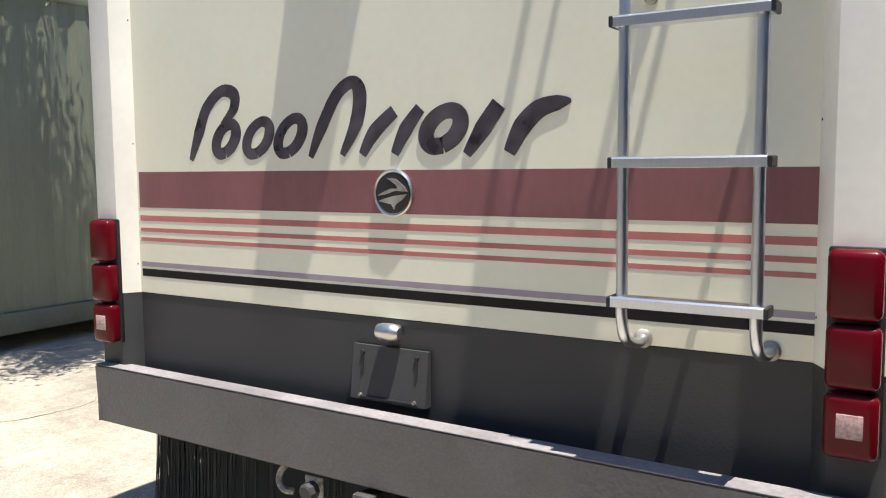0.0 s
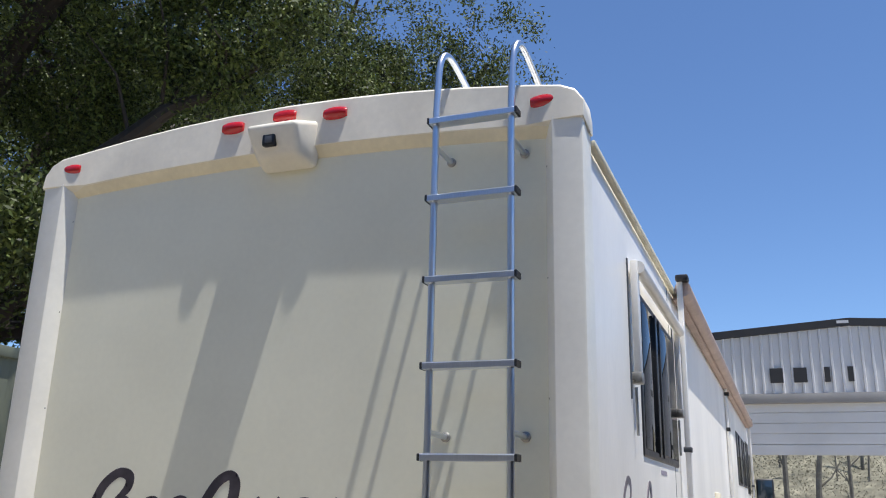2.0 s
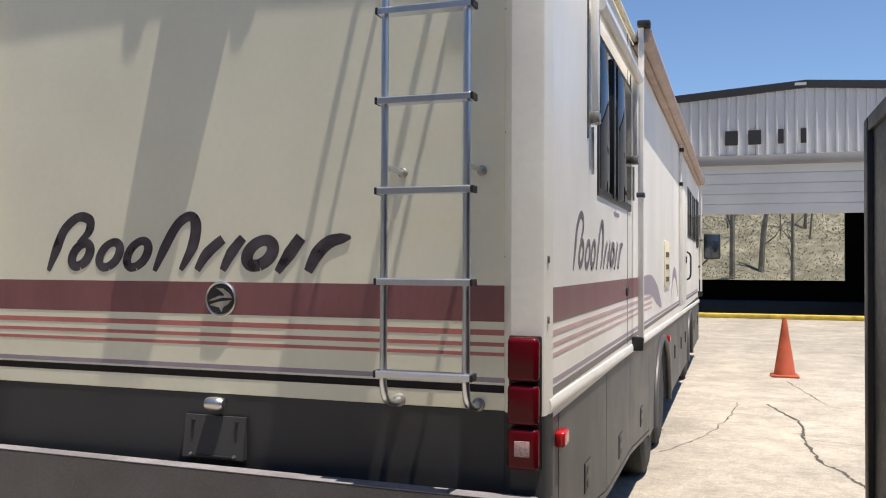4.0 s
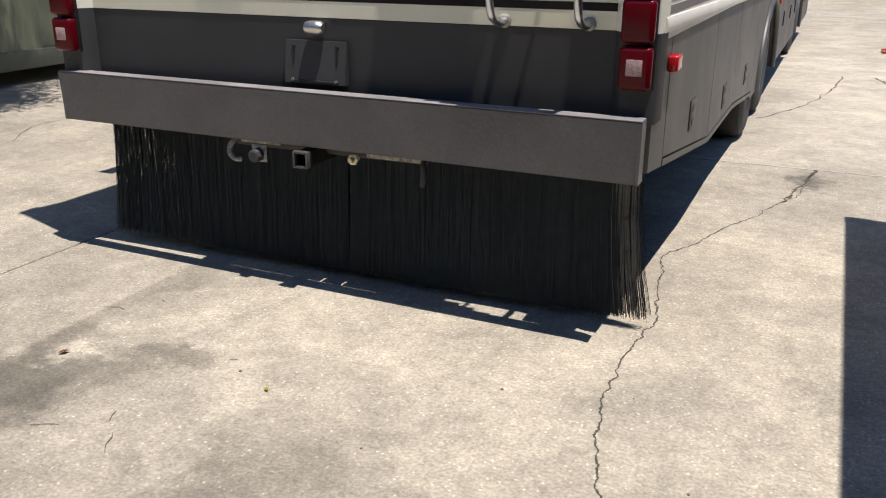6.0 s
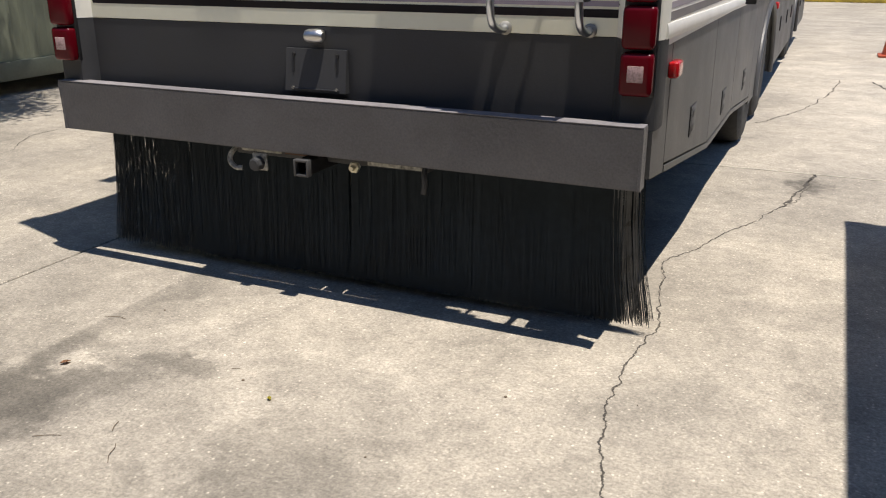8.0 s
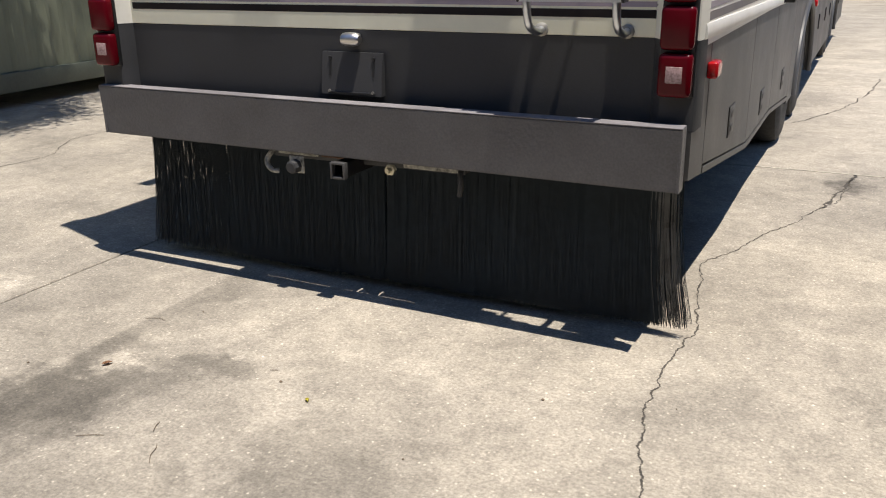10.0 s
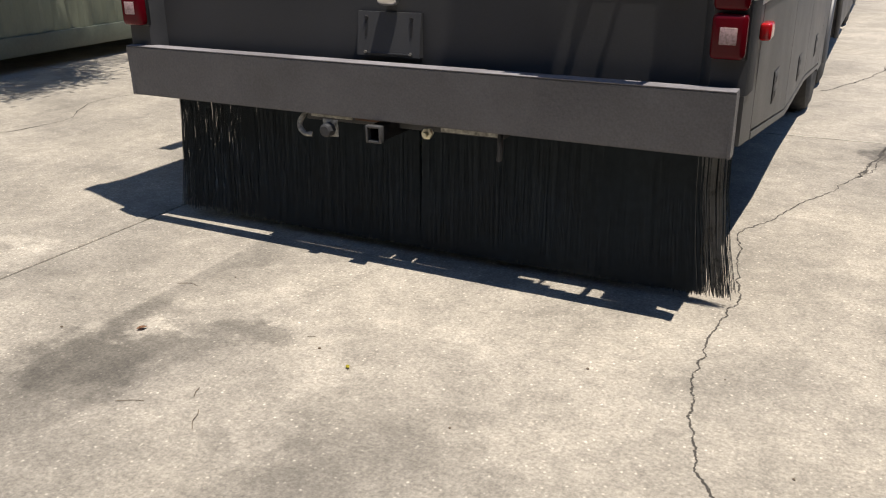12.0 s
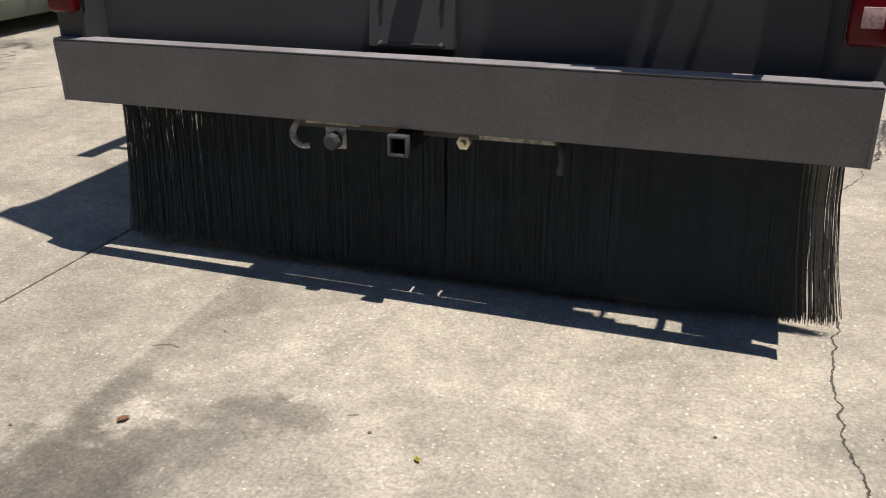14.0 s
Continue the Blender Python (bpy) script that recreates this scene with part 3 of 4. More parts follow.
def brush_mark(place, depth, material, weight):
    """The maker's mark as plain ovals, arches and slanted strokes; it spells nothing."""
    def oval(cu, cv, a, h):
        return [(cu + a * math.cos(t) + 0.16 * h * math.sin(t), cv + h * math.sin(t)) for t in (2 * math.pi * k / 10 - 1.2 for k in range(11))]

    shapes = [
        ([(0.00, 0.02), (0.06, 0.40), (0.12, 0.74), (0.22, 0.95), (0.305, 0.90), (0.30, 0.70), (0.22, 0.50)], (0.010, 0.024, 0.022, 0.020, 0.024, 0.020, 0.008)),
        (oval(0.245, 0.30, 0.060, 0.20), (0.020, 0.024, 0.019, 0.023, 0.020)),
        (oval(0.455, 0.30, 0.066, 0.215), (0.018, 0.022, 0.017, 0.021, 0.018)),
        (oval(0.655, 0.31, 0.066, 0.225), (0.018, 0.022, 0.017, 0.021, 0.018)),
        ([(0.775, 0.03), (0.84, 0.40), (0.93, 0.80), (1.015, 0.94), (1.055, 0.80), (1.035, 0.45), (0.955, 0.05)], (0.010, 0.022, 0.021, 0.020, 0.026, 0.025, 0.010)),
        ([(1.065, 0.05), (1.13, 0.32), (1.235, 0.56)], (0.014, 0.024, 0.020)),
        ([(1.235, 0.05), (1.29, 0.33), (1.365, 0.58)], (0.014, 0.024, 0.018)),
        (oval(1.475, 0.33, 0.076, 0.205), (0.024, 0.027, 0.022, 0.027, 0.024)),
        ([(1.585, 0.03), (1.66, 0.32), (1.73, 0.58)], (0.014, 0.027, 0.024)),
        ([(1.775, 0.04), (1.83, 0.32), (1.90, 0.50), (1.98, 0.56), (2.03, 0.575)], (0.018, 0.028, 0.026, 0.020, 0.005)),
    ]
    for i, (points, widths) in enumerate(shapes):
        bm = bmesh.new()
        stroke(bm, [(u * 0.638, v * 0.222) for u, v in points], [w * weight for w in widths], place, Vector(depth) * (1 + 0.35 * i))
        bmesh.ops.recalc_face_normals(bm, faces=bm.faces)
        part("graphic_stroke", bm, material, rv, "plum painted stroke", smooth=False)


brush_mark(lambda u, v: (-0.785 + u, 0.0, 1.437 + v), (0, -0.0008, 0), SCRIPT, 0.88)
brush_mark(lambda u, v: (1.1968, 0.43 + u * 1.10, 1.450 + v * 1.02), (0.0014, 0, 0), SCRIPTPALE, 0.66)


def badge():
    c = (0.0, 0.0, 1.345)
    ring = part("badge", lathe([(0.064, 0.0), (0.064, -0.008), (0.060, -0.011), (0.057, -0.009), (0.057, -0.007)], c, "y", 40), CHROME, rv, "round chrome-rimmed badge")
    part("badge_face", lathe([(0.055, -0.004), (0.055, -0.0095), (0.05, -0.0105)], c, "y", 40), BLACKPLASTIC, ring)
    for pts in ([(-0.048, -0.008), (-0.034, 0.000), (-0.002, 0.012), (0.020, 0.012), (0.014, 0.022), (-0.016, 0.040), (0.012, 0.038), (0.040, 0.018), (0.050, 0.004), (0.010, 0.006), (-0.022, -0.004)],
                [(-0.044, -0.022), (-0.028, -0.016), (0.004, -0.008), (0.050, -0.002), (0.034, -0.018), (0.014, -0.030), (0.008, -0.046), (-0.002, -0.030)]):
        part("blade", prism([(c[0] + u, -0.0105, c[2] + v) for u, v in pts], (0, -0.004, 0)), STEEL, ring, smooth=False)


badge()


def tail_light(side):
    x0, x1 = (1.083, 1.188) if side > 0 else (-1.188, -1.083)
    housing = part("tail_light", boxed(x0, x1, -0.064, -0.03, 0.838, 1.252, 0.006), BLACKPLASTIC, rv, "stacked red tail light")
    for z0, z1 in ((1.112, 1.249), (0.978, 1.104), (0.841, 0.970)):
        part("lens", boxed(x0 + 0.003, x1 - 0.003, -0.102, -0.055, z0, z1, 0.016, 3), REDLENS, housing, "dark red lens")
    xm = (x0 + x1) / 2
    part("reflector", boxed(xm - 0.024, xm + 0.024, -0.1045, -0.098, 0.884, 0.932, 0.002), REFLECT, housing, "pale square reverse lens")


tail_light(1), tail_light(-1)


def ladder():
    rails = [0.692, 0.968]
    frame_ob = None
    Y = -0.142
    for x in rails:
        bm = tube(curve([(x, 0.0, 1.02), (x, -0.05, 1.018), (x, -0.118, 1.04), (x, Y, 1.09), (x, Y, 1.14)], 5)
                  + [Vector((x, Y, z)) for z in (1.5, 2.0, 2.5, 2.8)]
                  + curve([(x + 0.0, Y, 2.9), (x + 0.006, Y, 3.05), (x + 0.010, Y + 0.012, 3.11), (x + 0.014, Y + 0.05, 3.145), (x + 0.018, -0.02, 3.145), (x + 0.02, 0.16, 3.10), (x + 0.02, 0.31, 3.05), (x + 0.02, 0.36, 2.93)], 5), 0.0125, sides=12)
        if frame_ob is None:
            frame_ob = part("ladder", bm, ALU, rv, "aluminium tail ladder")
        else:
            part("rail", bm, ALU, frame_ob)
        part("foot_plate", lathe([(0.022, -0.001), (0.022, -0.006), (0.016, -0.010)], (x, 0, 1.02), "y", 16), STEEL, frame_ob)
        for z in (1.785, 2.765):
            bm = tube([(x, -0.140, z), (x + 0.004, -0.07, z - 0.003), (x + 0.008, -0.006, z - 0.006)], 0.0095, sides=10)
            part("standoff_foot", lathe([(0.017, -0.001), (0.017, -0.006), (0.012, -0.010), (0.008, -0.011)], (x + 0.008, 0, z - 0.006), "y", 16), STEEL, frame_ob)
            part("standoff", bm, ALU, frame_ob)
    for z in (1.124, 1.417, 1.706, 1.994, 2.282, 2.570, 2.857):
        bm = bmesh.new()
        sec = [(-0.166, -0.010), (-0.166, 0.008), (-0.162, 0.012), (-0.154, 0.009), (-0.130, 0.009), (-0.122, 0.012), (-0.118, 0.008), (-0.118, -0.010)]
        prism([(0.672, y, z + h) for y, h in sec], (0.316, 0, 0), bm)
        part("rung", bm, ALU, frame_ob)
        for x in (0.666, 0.986):
            part("end_cap", boxed(x, x + 0.009, -0.168, -0.116, z - 0.011, z + 0.012, 0.002, 1), BLACKPLASTIC, frame_ob)


ladder()


def plate_area():
    lamp = bmesh.new()
    lathe([(0.012, -0.037), (0.020, -0.034), (0.0235, -0.022), (0.0245, 0.008), (0.022, 0.026), (0.014, 0.035)], (-0.004, -0.030, 0.972), "x", 22, lamp)
    box(lamp, -0.022, 0.022, -0.03, 0.0, 0.958, 0.990, 0.006)
    part("plate_lamp", lamp, CHROME, rv, "chrome number plate lamp")
    flap = part("plate_flap", prism([(-0.140, 0.0, 0.776), (-0.140, -0.030, 0.776), (-0.140, -0.010, 0.925), (-0.140, 0.0, 0.925)], (0.25, 0, 0)), DARK, rv, "charcoal hinged plate flap")
    for x in (-0.105, 0.075):
        part("slot", prism([(x - 0.004, -0.0235, 0.842), (x + 0.004, -0.0235, 0.842), (x + 0.004, -0.0145, 0.910), (x - 0.004, -0.0145, 0.910)], (0, 0.004, 0)), BLACKPLASTIC, flap)
        part("bolt", lathe([(0.007, -0.008), (0.006, -0.020)], (x, 0, 0.905), "y", 10), BLACKPLASTIC, flap)
        part("bolt", lathe([(0.006, -0.022), (0.005, -0.035)], (x, 0, 0.788), "y", 10), STEEL, flap)
    part("hinge_strip", boxed(-0.10, 0.085, -0.034, -0.026, 0.780, 0.788, 0.002, 1), BLACKPLASTIC, flap)


plate_area()


def bumper():
    def askew(bm):
        """The beam stands a little further out at its passenger end."""
        for v in bm.verts:
            v.co.y -= 0.004 + 0.022 * v.co.x
        return bm

    bm = bmesh.new()
    sec = [(-0.107, 0.563), (-0.116, 0.758), (-0.054, 0.758), (-0.054, 0.742), (-0.095, 0.742), (-0.095, 0.583), (-0.060, 0.583), (-0.060, 0.563)]
    prism([(-1.19, y, z) for y, z in sec], (2.372, 0, 0), bm)
    bmesh.ops.bevel(bm, geom=[e for e in bm.edges if abs((e.verts[0].co - e.verts[1].co).x) > 1], offset=0.004, segments=2, affect="EDGES")
    b = part("bumper", askew(bm), BUMPER, rv, "textured charcoal steel bumper beam")
    # sunlit top face of the beam, painted as a paler strip
    part("top_flange", askew(boxed(-1.19, 1.182, -0.1155, -0.053, 0.7585, 0.7615, 0.001, 1)), FLANGELIT, b, "top flange with its sunlit tone painted in")
    for x in (-1.188, 1.174):
        part("end_plate", askew(boxed(x, x + 0.009, -0.113, -0.052, 0.5645, 0.7565, 0.001, 1)), BUMPER, b)
    for x in (-0.42, 0.52):
        part("bracket", boxed(x - 0.05, x + 0.05, -0.05, 0.25, 0.58, 0.66, 0.004), DARK, b)
    # unseen tabs added to block the sun gap and break the ground slits
    for x0, x1 in ((-0.50, 0.085), (0.094, 0.178), (0.188, 0.565), (0.575, 0.60), (0.93, 0.985)):
        part("slit_tab", askew(boxed(x0, x1, -0.04, 0.02, 0.590, 0.60, 0.001, 1)), DARK, b)


bumper()


def hitch():
    bar = part("hitch_bar", boxed(-0.40, 0.42, 0.0, 0.07, 0.515, 0.575, 0.006), DARK, rv, "dark hitch cross bar with rust")
    part("rusty_plate", boxed(-0.175, -0.07, -0.008, 0.0, 0.53, 0.572, 0.002, 1), RUST, bar, "rusty plate")
    part("galvanised_strip", boxed(0.18, 0.40, -0.012, 0.0, 0.522, 0.56, 0.002, 1), GRIMY, bar, "flaking galvanised strip")
    part("galvanised_strip", boxed(-0.37, -0.19, -0.012, 0.0, 0.53, 0.57, 0.002, 1), GRIMY, bar, "flaking galvanised strip")
    cx, cz, o, i = -0.020, 0.520, 0.031, 0.022
    for name, y0, y1, oo, m in (("receiver_tube", -0.118, 0.10, o - 0.004, BLACKPLASTIC), ("receiver_collar", -0.142, -0.118, o, SKIRT)):
        ring = bmesh.new()
        box(ring, cx - oo, cx - i, y0, y1, cz - oo, cz + oo, 0.003), box(ring, cx + i, cx + oo, y0, y1, cz - oo, cz + oo, 0.003)
        box(ring, cx - i, cx + i, y0, y1, cz + i, cz + oo, 0.003), box(ring, cx - i, cx + i, y0, y1, cz - oo, cz - i, 0.003)
        part(name, ring, m, bar, "square receiver tube")
    part("receiver_inside", boxed(cx - i, cx + i, 0.05, 0.06, cz - i, cz + i), BLACKPLASTIC, bar)
    part("plug_plate", boxed(-0.268, -0.202, -0.085, -0.078, 0.480, 0.545, 0.004), GRIMY, bar)
    part("wiring_plug", lathe([(0.026, -0.08), (0.027, -0.095), (0.024, -0.118), (0.018, -0.122)], (-0.237, 0, 0.508), "y", 8), DARK, bar, "dark trailer plug cover")
    hook = bmesh.new()
    tube(curve([(-0.37, 0.0, 0.56), (-0.385, -0.05, 0.53), (-0.385, -0.065, 0.50), (-0.36, -0.07, 0.478), (-0.335, -0.06, 0.475)], 5), 0.010, hook, 8)
    part("safety_chain_loop", hook, GRIMY, bar)
    part("brass_fitting", lathe([(0.016, -0.03), (0.021, -0.042), (0.021, -0.055), (0.011, -0.057), (0.009, -0.075)], (0.147, 0, 0.520), "y", 6), mat("brass", (0.60, 0.56, 0.42), 0.35, metal=0.8, stain=0.25, stain_scale=30), bar, "brass hex fitting")
    hook = bmesh.new()
    tube(curve([(0.41, 0.0, 0.55), (0.425, -0.05, 0.53), (0.43, -0.06, 0.49), (0.425, -0.06, 0.455)], 5), 0.010, hook, 8)
    part("safety_chain_loop", hook, DARK, bar)


hitch()


def brush_guard():
    """Row of black plastic bristles hung under the bumper to stop stones."""
    channel = part("brush_guard", boxed(-1.12, 1.155, 0.070, 0.115, 0.566, 0.640, 0.004), BLACKPLASTIC, rv, "long black bristle guard under the bumper")
    rnd = random.Random(7)
    verts, faces = [], []

    def bristle(x, y, top, low, splay, width):
        x1 = x + splay + rnd.uniform(-0.010, 0.010)
        y1 = y + rnd.uniform(-0.015, 0.015) - 0.01
        b = len(verts)
        for s in (0.0, 0.35, 0.7, 1.0):
            cx, cy, cz = x + (x1 - x) * s * s, y + (y1 - y) * s, top + (low - top) * s
            w = width * (1 - 0.3 * s)
            verts.extend(((cx - w, cy, cz), (cx + w, cy - 0.3 * w, cz), (cx, cy + w, cz)))
        for k in (0, 3, 6):
            for i in range(3):
                j = (i + 1) % 3
                faces.append((b + k + i, b + k + j, b + k + 3 + j, b + k + 3 + i))

    def keep(x):
        """Share of bristles left: worn thin in tufts near both ends."""
        tuft = 0.5 + 0.6 * noise.noise(Vector((x * 120, 3.0, 0))) + 0.7 * noise.noise(Vector((x * 330, 8.0, 0)))
        tuft = max(0.15, min(1.0, tuft))
        if x < -0.48:
            return 1.0 + (0.36 * tuft - 1.0) * min(1.0, (-0.48 - x) / 0.26)
        if x > 1.03:
            return 1.0 + (0.20 * tuft - 1.0) * min(1.0, (x - 1.03) / 0.05)
        return 1.0

    for i in range(36000):
        x = -1.110 + 2.265 * rnd.random()
        if rnd.random() > keep(x) or 0.045 < x < 0.058:
            continue
        splay = 0.06 * max(0.0, (x - 0.9) / 0.25) - 0.03 * max(0.0, (-0.8 - x) / 0.28)
        bristle(x, rnd.uniform(0.084, 0.100), 0.580, 0.045 + rnd.uniform(-0.012, 0.022), splay, rnd.uniform(0.0007, 0.0013))
    def finish(material, label):
        me = bpy.data.meshes.new("bristles")
        me.from_pydata(verts, [], faces)
        me.materials.append(material)
        ob = new("bristles", me)
        ob.parent = channel
        tagged(ob, label, kind="stuff")
        verts.clear(), faces.clear()

    finish(BRISTLE, "dense black plastic bristles")
    # frayed end strands, their sun glints put into a paler colour
    for i in range(130):
        x = rnd.triangular(1.055, 1.155, 1.12)
        if noise.noise(Vector((x * 140, 5.0, 0))) < -0.12:
            continue
        bristle(x, rnd.uniform(0.080, 0.086), 0.580, 0.045 + rnd.uniform(-0.012, 0.03), 0.06 * (x - 0.9) / 0.25, rnd.uniform(0.0006, 0.0011))
    finish(FRAYEDLIT, "frayed bristles at the end, sunlit tone in their colour")


brush_guard()


# sides of the motorhome
def skirt(side):
    X = 1.192 * side
    t = -0.035 * side

    def panel(name, outline, label="", deep=1.0, off=0.0, m=SKIRT, parent=rv):
        return part(name, prism([(X + off * side, y, z) for y, z in outline], (t * deep, 0, 0)), m, parent, label, smooth=False)

    def low(y):
        """Lower edge of the skirt: rising to the tail, level, then dropping to the wheels."""
        return 0.578 - 0.128 * y if y < 1.36 else 0.404 if y < 2.3 else max(0.285, 0.404 - 0.085 * (y - 2.3))

    seams = [0.19, 1.33, 2.27, 3.40]
    panel("skirt_corner", [(-0.01, 0.99), (-0.01, 0.733), (-0.056, 0.733), (-0.056, low(-0.056)), (0.185, low(0.185)), (0.185, 0.99)], "charcoal skirt corner")
    for i, (a, c) in enumerate(zip(seams, seams[1:])):
        pts = [(a + 0.004, 0.985), (a + 0.004, low(a) + 0.03)]
        pts += [(a + (c - a) * k / 6, low(a + (c - a) * k / 6) + 0.03) for k in range(1, 6)]
        pts += [(c - 0.004, low(c) + 0.03), (c - 0.004, 0.985)]
        door = panel("compartment_door", pts, "charcoal storage compartment door")
        yl, zl = (0.785, 0.630) if i == 0 else (1.84, 0.543) if i == 1 else (2.89, 0.520)
        latch = part("latch", boxed(min(X, X + 0.006 * side), max(X, X + 0.006 * side), yl - 0.058, yl + 0.058, zl - 0.052, zl + 0.052, 0.003), SKIRT, door, "charcoal paddle latch")
        part("latch_rim", boxed(min(X, X + 0.004 * side), max(X, X + 0.004 * side), yl - 0.070, yl + 0.070, zl - 0.060, zl + 0.060, 0.002, 1), BLACKPLASTIC, door)
        for dz in (0.026, -0.028):
            bm = boxed(min(X, X + 0.008 * side), max(X, X + 0.008 * side), yl - 0.038, yl + 0.038, zl + dz - 0.014, zl + dz + 0.014, 0.004)
            part("latch_key", bm, BLACKPLASTIC, door)
        ys = [a + (c - a) * k / 6 for k in range(7)]
        part("bottom_rail", prism([(X + 0.003 * side, y, low(y)) for y in ys] + [(X + 0.003 * side, y, low(y) + 0.022) for y in reversed(ys)], (t, 0, 0)), SKIRT, door, smooth=False)
    # wheel arches as cut-outs between straight panels
    for yc, r, a, c in ((4.53, 0.72, 3.404, 5.55), (9.0, 0.52, 8.30, 9.70)):
        foot = low(yc)
        arch = [(a, 0.99), (a, foot)] + [(yc - r * math.cos(k * math.pi / 14), foot + 0.60 * math.sin(k * math.pi / 14)) for k in range(15)] + [(c, foot), (c, 0.99)]
        w = panel("wheel_arch", arch, "charcoal wheel arch panel")
        lip = bmesh.new()
        tube([(X + 0.006 * side, yc - r * math.cos(k * math.pi / 14), foot + 0.60 * math.sin(k * math.pi / 14)) for k in range(15)], 0.022, lip, 10)
        part("arch_lip", lip, SKIRT, w)
    for a, c in ((5.554, 6.60), (6.604, 7.60), (7.604, 8.296), (9.704, 10.80), (10.804, 11.98)):
        door = panel("compartment_door", [(a, 0.985), (a, low(a)), (c, low(c)), (c, 0.985)], "charcoal storage compartment door")
        yl = (a + c) / 2
        part("latch", boxed(min(X, X + 0.010 * side), max(X, X + 0.010 * side), yl - 0.028, yl + 0.028, 0.56, 0.69, 0.003), BLACKPLASTIC, door, "black paddle latch")
    sec = [(1.180, 0.988), (1.2015, 0.990), (1.2055, 0.998), (1.2070, 1.010), (1.2050, 1.026), (1.2010, 1.035), (1.180, 1.038)]
    part("belt_moulding", prism([(side * x, 0.0, z + 0.012) for x, z in sec], (0, FRONT, -0.13)), BUMPERLIP, rv, "white belt moulding")
    for y, z in ((0.165, 0.898), (5.03, 0.840)):
        bm = boxed(min(X, X + 0.034 * side), max(X, X + 0.034 * side), y - 0.044, y + 0.044, z - 0.026, z + 0.026, 0.009, 3)
        part("side_marker", bm, REDBRIGHT, rv, "red side marker light")


skirt(1), skirt(-1)


def wheel(x, y, side):
    tyre = part("tyre", lathe([(0.22, -0.13), (0.34, -0.135), (0.385, -0.115), (0.40, -0.08), (0.40, 0.08), (0.385, 0.115), (0.34, 0.135), (0.22, 0.13)], (x, y, 0.40), "x", 36), RUBBER, rv, "black tyre")
    part("rim", lathe([(0.225, 0.10), (0.225, 0.125), (0.20, 0.11), (0.10, 0.06), (0.07, 0.10), (0.02, 0.105)] if side > 0 else [(0.225, -0.10), (0.225, -0.125), (0.20, -0.11), (0.10, -0.06), (0.07, -0.10), (0.02, -0.105)], (x, y, 0.40), "x", 30), STEEL, tyre, "steel wheel rim")


for s in (1, -1):
    wheel(1.035 * s, 3.58, s), wheel(0.75 * s, 4.62, s), wheel(1.035 * s, 4.62, s), wheel(1.02 * s, 9.0, s)
chassis = bmesh.new()
for x in (-0.45, 0.45):
    box(chassis, x - 0.04, x + 0.04, 0.2, 11.2, 0.58, 0.76, 0.004)
box(chassis, -0.9, 0.9, 3.52, 3.64, 0.34, 0.46, 0.02)
box(chassis, -0.9, 0.9, 4.54, 4.70, 0.34, 0.46, 0.02)
box(chassis, -0.9, 0.9, 8.95, 9.05, 0.36, 0.44, 0.02)
box(chassis, -1.17, 1.15, 0.08, 11.9, 0.76, 0.98)
box(chassis, -0.8, 0.7, 1.0, 2.4, 0.5, 0.76, 0.03)
part("chassis", chassis, BLACKPLASTIC, rv, "dark underbody chassis")

# side graphics
for y0, y1, z0, z1, m in ((0.06, 3.24, 1.286, 1.400, MAROON), (0.06, 3.55, 1.243, 1.262, FADED), (0.06, 3.55, 1.206, 1.222, FADED), (0.06, 3.55, 1.174, 1.188, FADED),
                          (0.06, 11.5, 1.088, 1.107, LILAC), (0.06, 11.5, 1.052, 1.078, SMOKE)):
    part("side_stripe", boxed(1.195, 1.1980, y0, y1, z0, z1), m, rv, smooth=False)
swoosh = bmesh.new()
stroke(swoosh, [(2.95, 1.343), (3.5, 1.335), (4.0, 1.25), (4.4, 1.15)], (0.058, 0.07, 0.07, 0.01), lambda u, v: (1.1968, u, v), (0.0022, 0, 0))
bmesh.ops.recalc_face_normals(swoosh, faces=swoosh.faces)
part("side_swoosh", swoosh, LILAC, rv, "faded lilac swoosh graphic", smooth=False)
swoosh = bmesh.new()
stroke(swoosh, [(5.45, 1.14), (5.75, 1.38), (6.15, 1.38), (6.5, 1.16)], (0.01, 0.05, 0.05, 0.008), lambda u, v: (1.1968, u, v), (0.0022, 0, 0))
bmesh.ops.recalc_face_normals(swoosh, faces=swoosh.faces)
part("side_swoosh", swoosh, LILAC, rv, "faded lilac swoosh graphic", smooth=False)


def side_window(y0, y1, z0, z1, splits):
    w = part("window", boxed(1.181, 1.2045, y0, y1, z0, z1, 0.012, 3), BLACKPLASTIC, rv, "dark framed sliding window")
    ys = [y0 + 0.03] + splits + [y1 - 0.03]
    for a, c in zip(ys, ys[1:]):
        part("pane", boxed(1.198, 1.2075, a + 0.012, c - 0.012, z0 + 0.035, z1 - 0.035, 0.004), WINDOWGLASS, w, "tinted glass pane")
    for s in splits:
        part("mullion", boxed(1.198, 1.212, s - 0.016, s + 0.016, z0 + 0.02, z1 - 0.02, 0.003), BLACKPLASTIC, w)


side_window(1.00, 2.24, 1.77, 2.48, [1.46, 1.60])
side_window(8.42, 9.50, 1.82, 2.46, [8.96])
side_window(9.70, 10.70, 1.82, 2.46, [10.20])
side_window(10.90, 11.75, 1.75, 2.5, [11.32])


def rail_line(name, y0, y1, z, x=1.198):
    part(name, boxed(x - 0.01, x + 0.018, y0, y1, z - 0.012, z + 0.012, 0.004), YELLOWED, rv, "yellowed roof drip rail")


rail_line("drip_rail", 0.05, FRONT, 2.79)

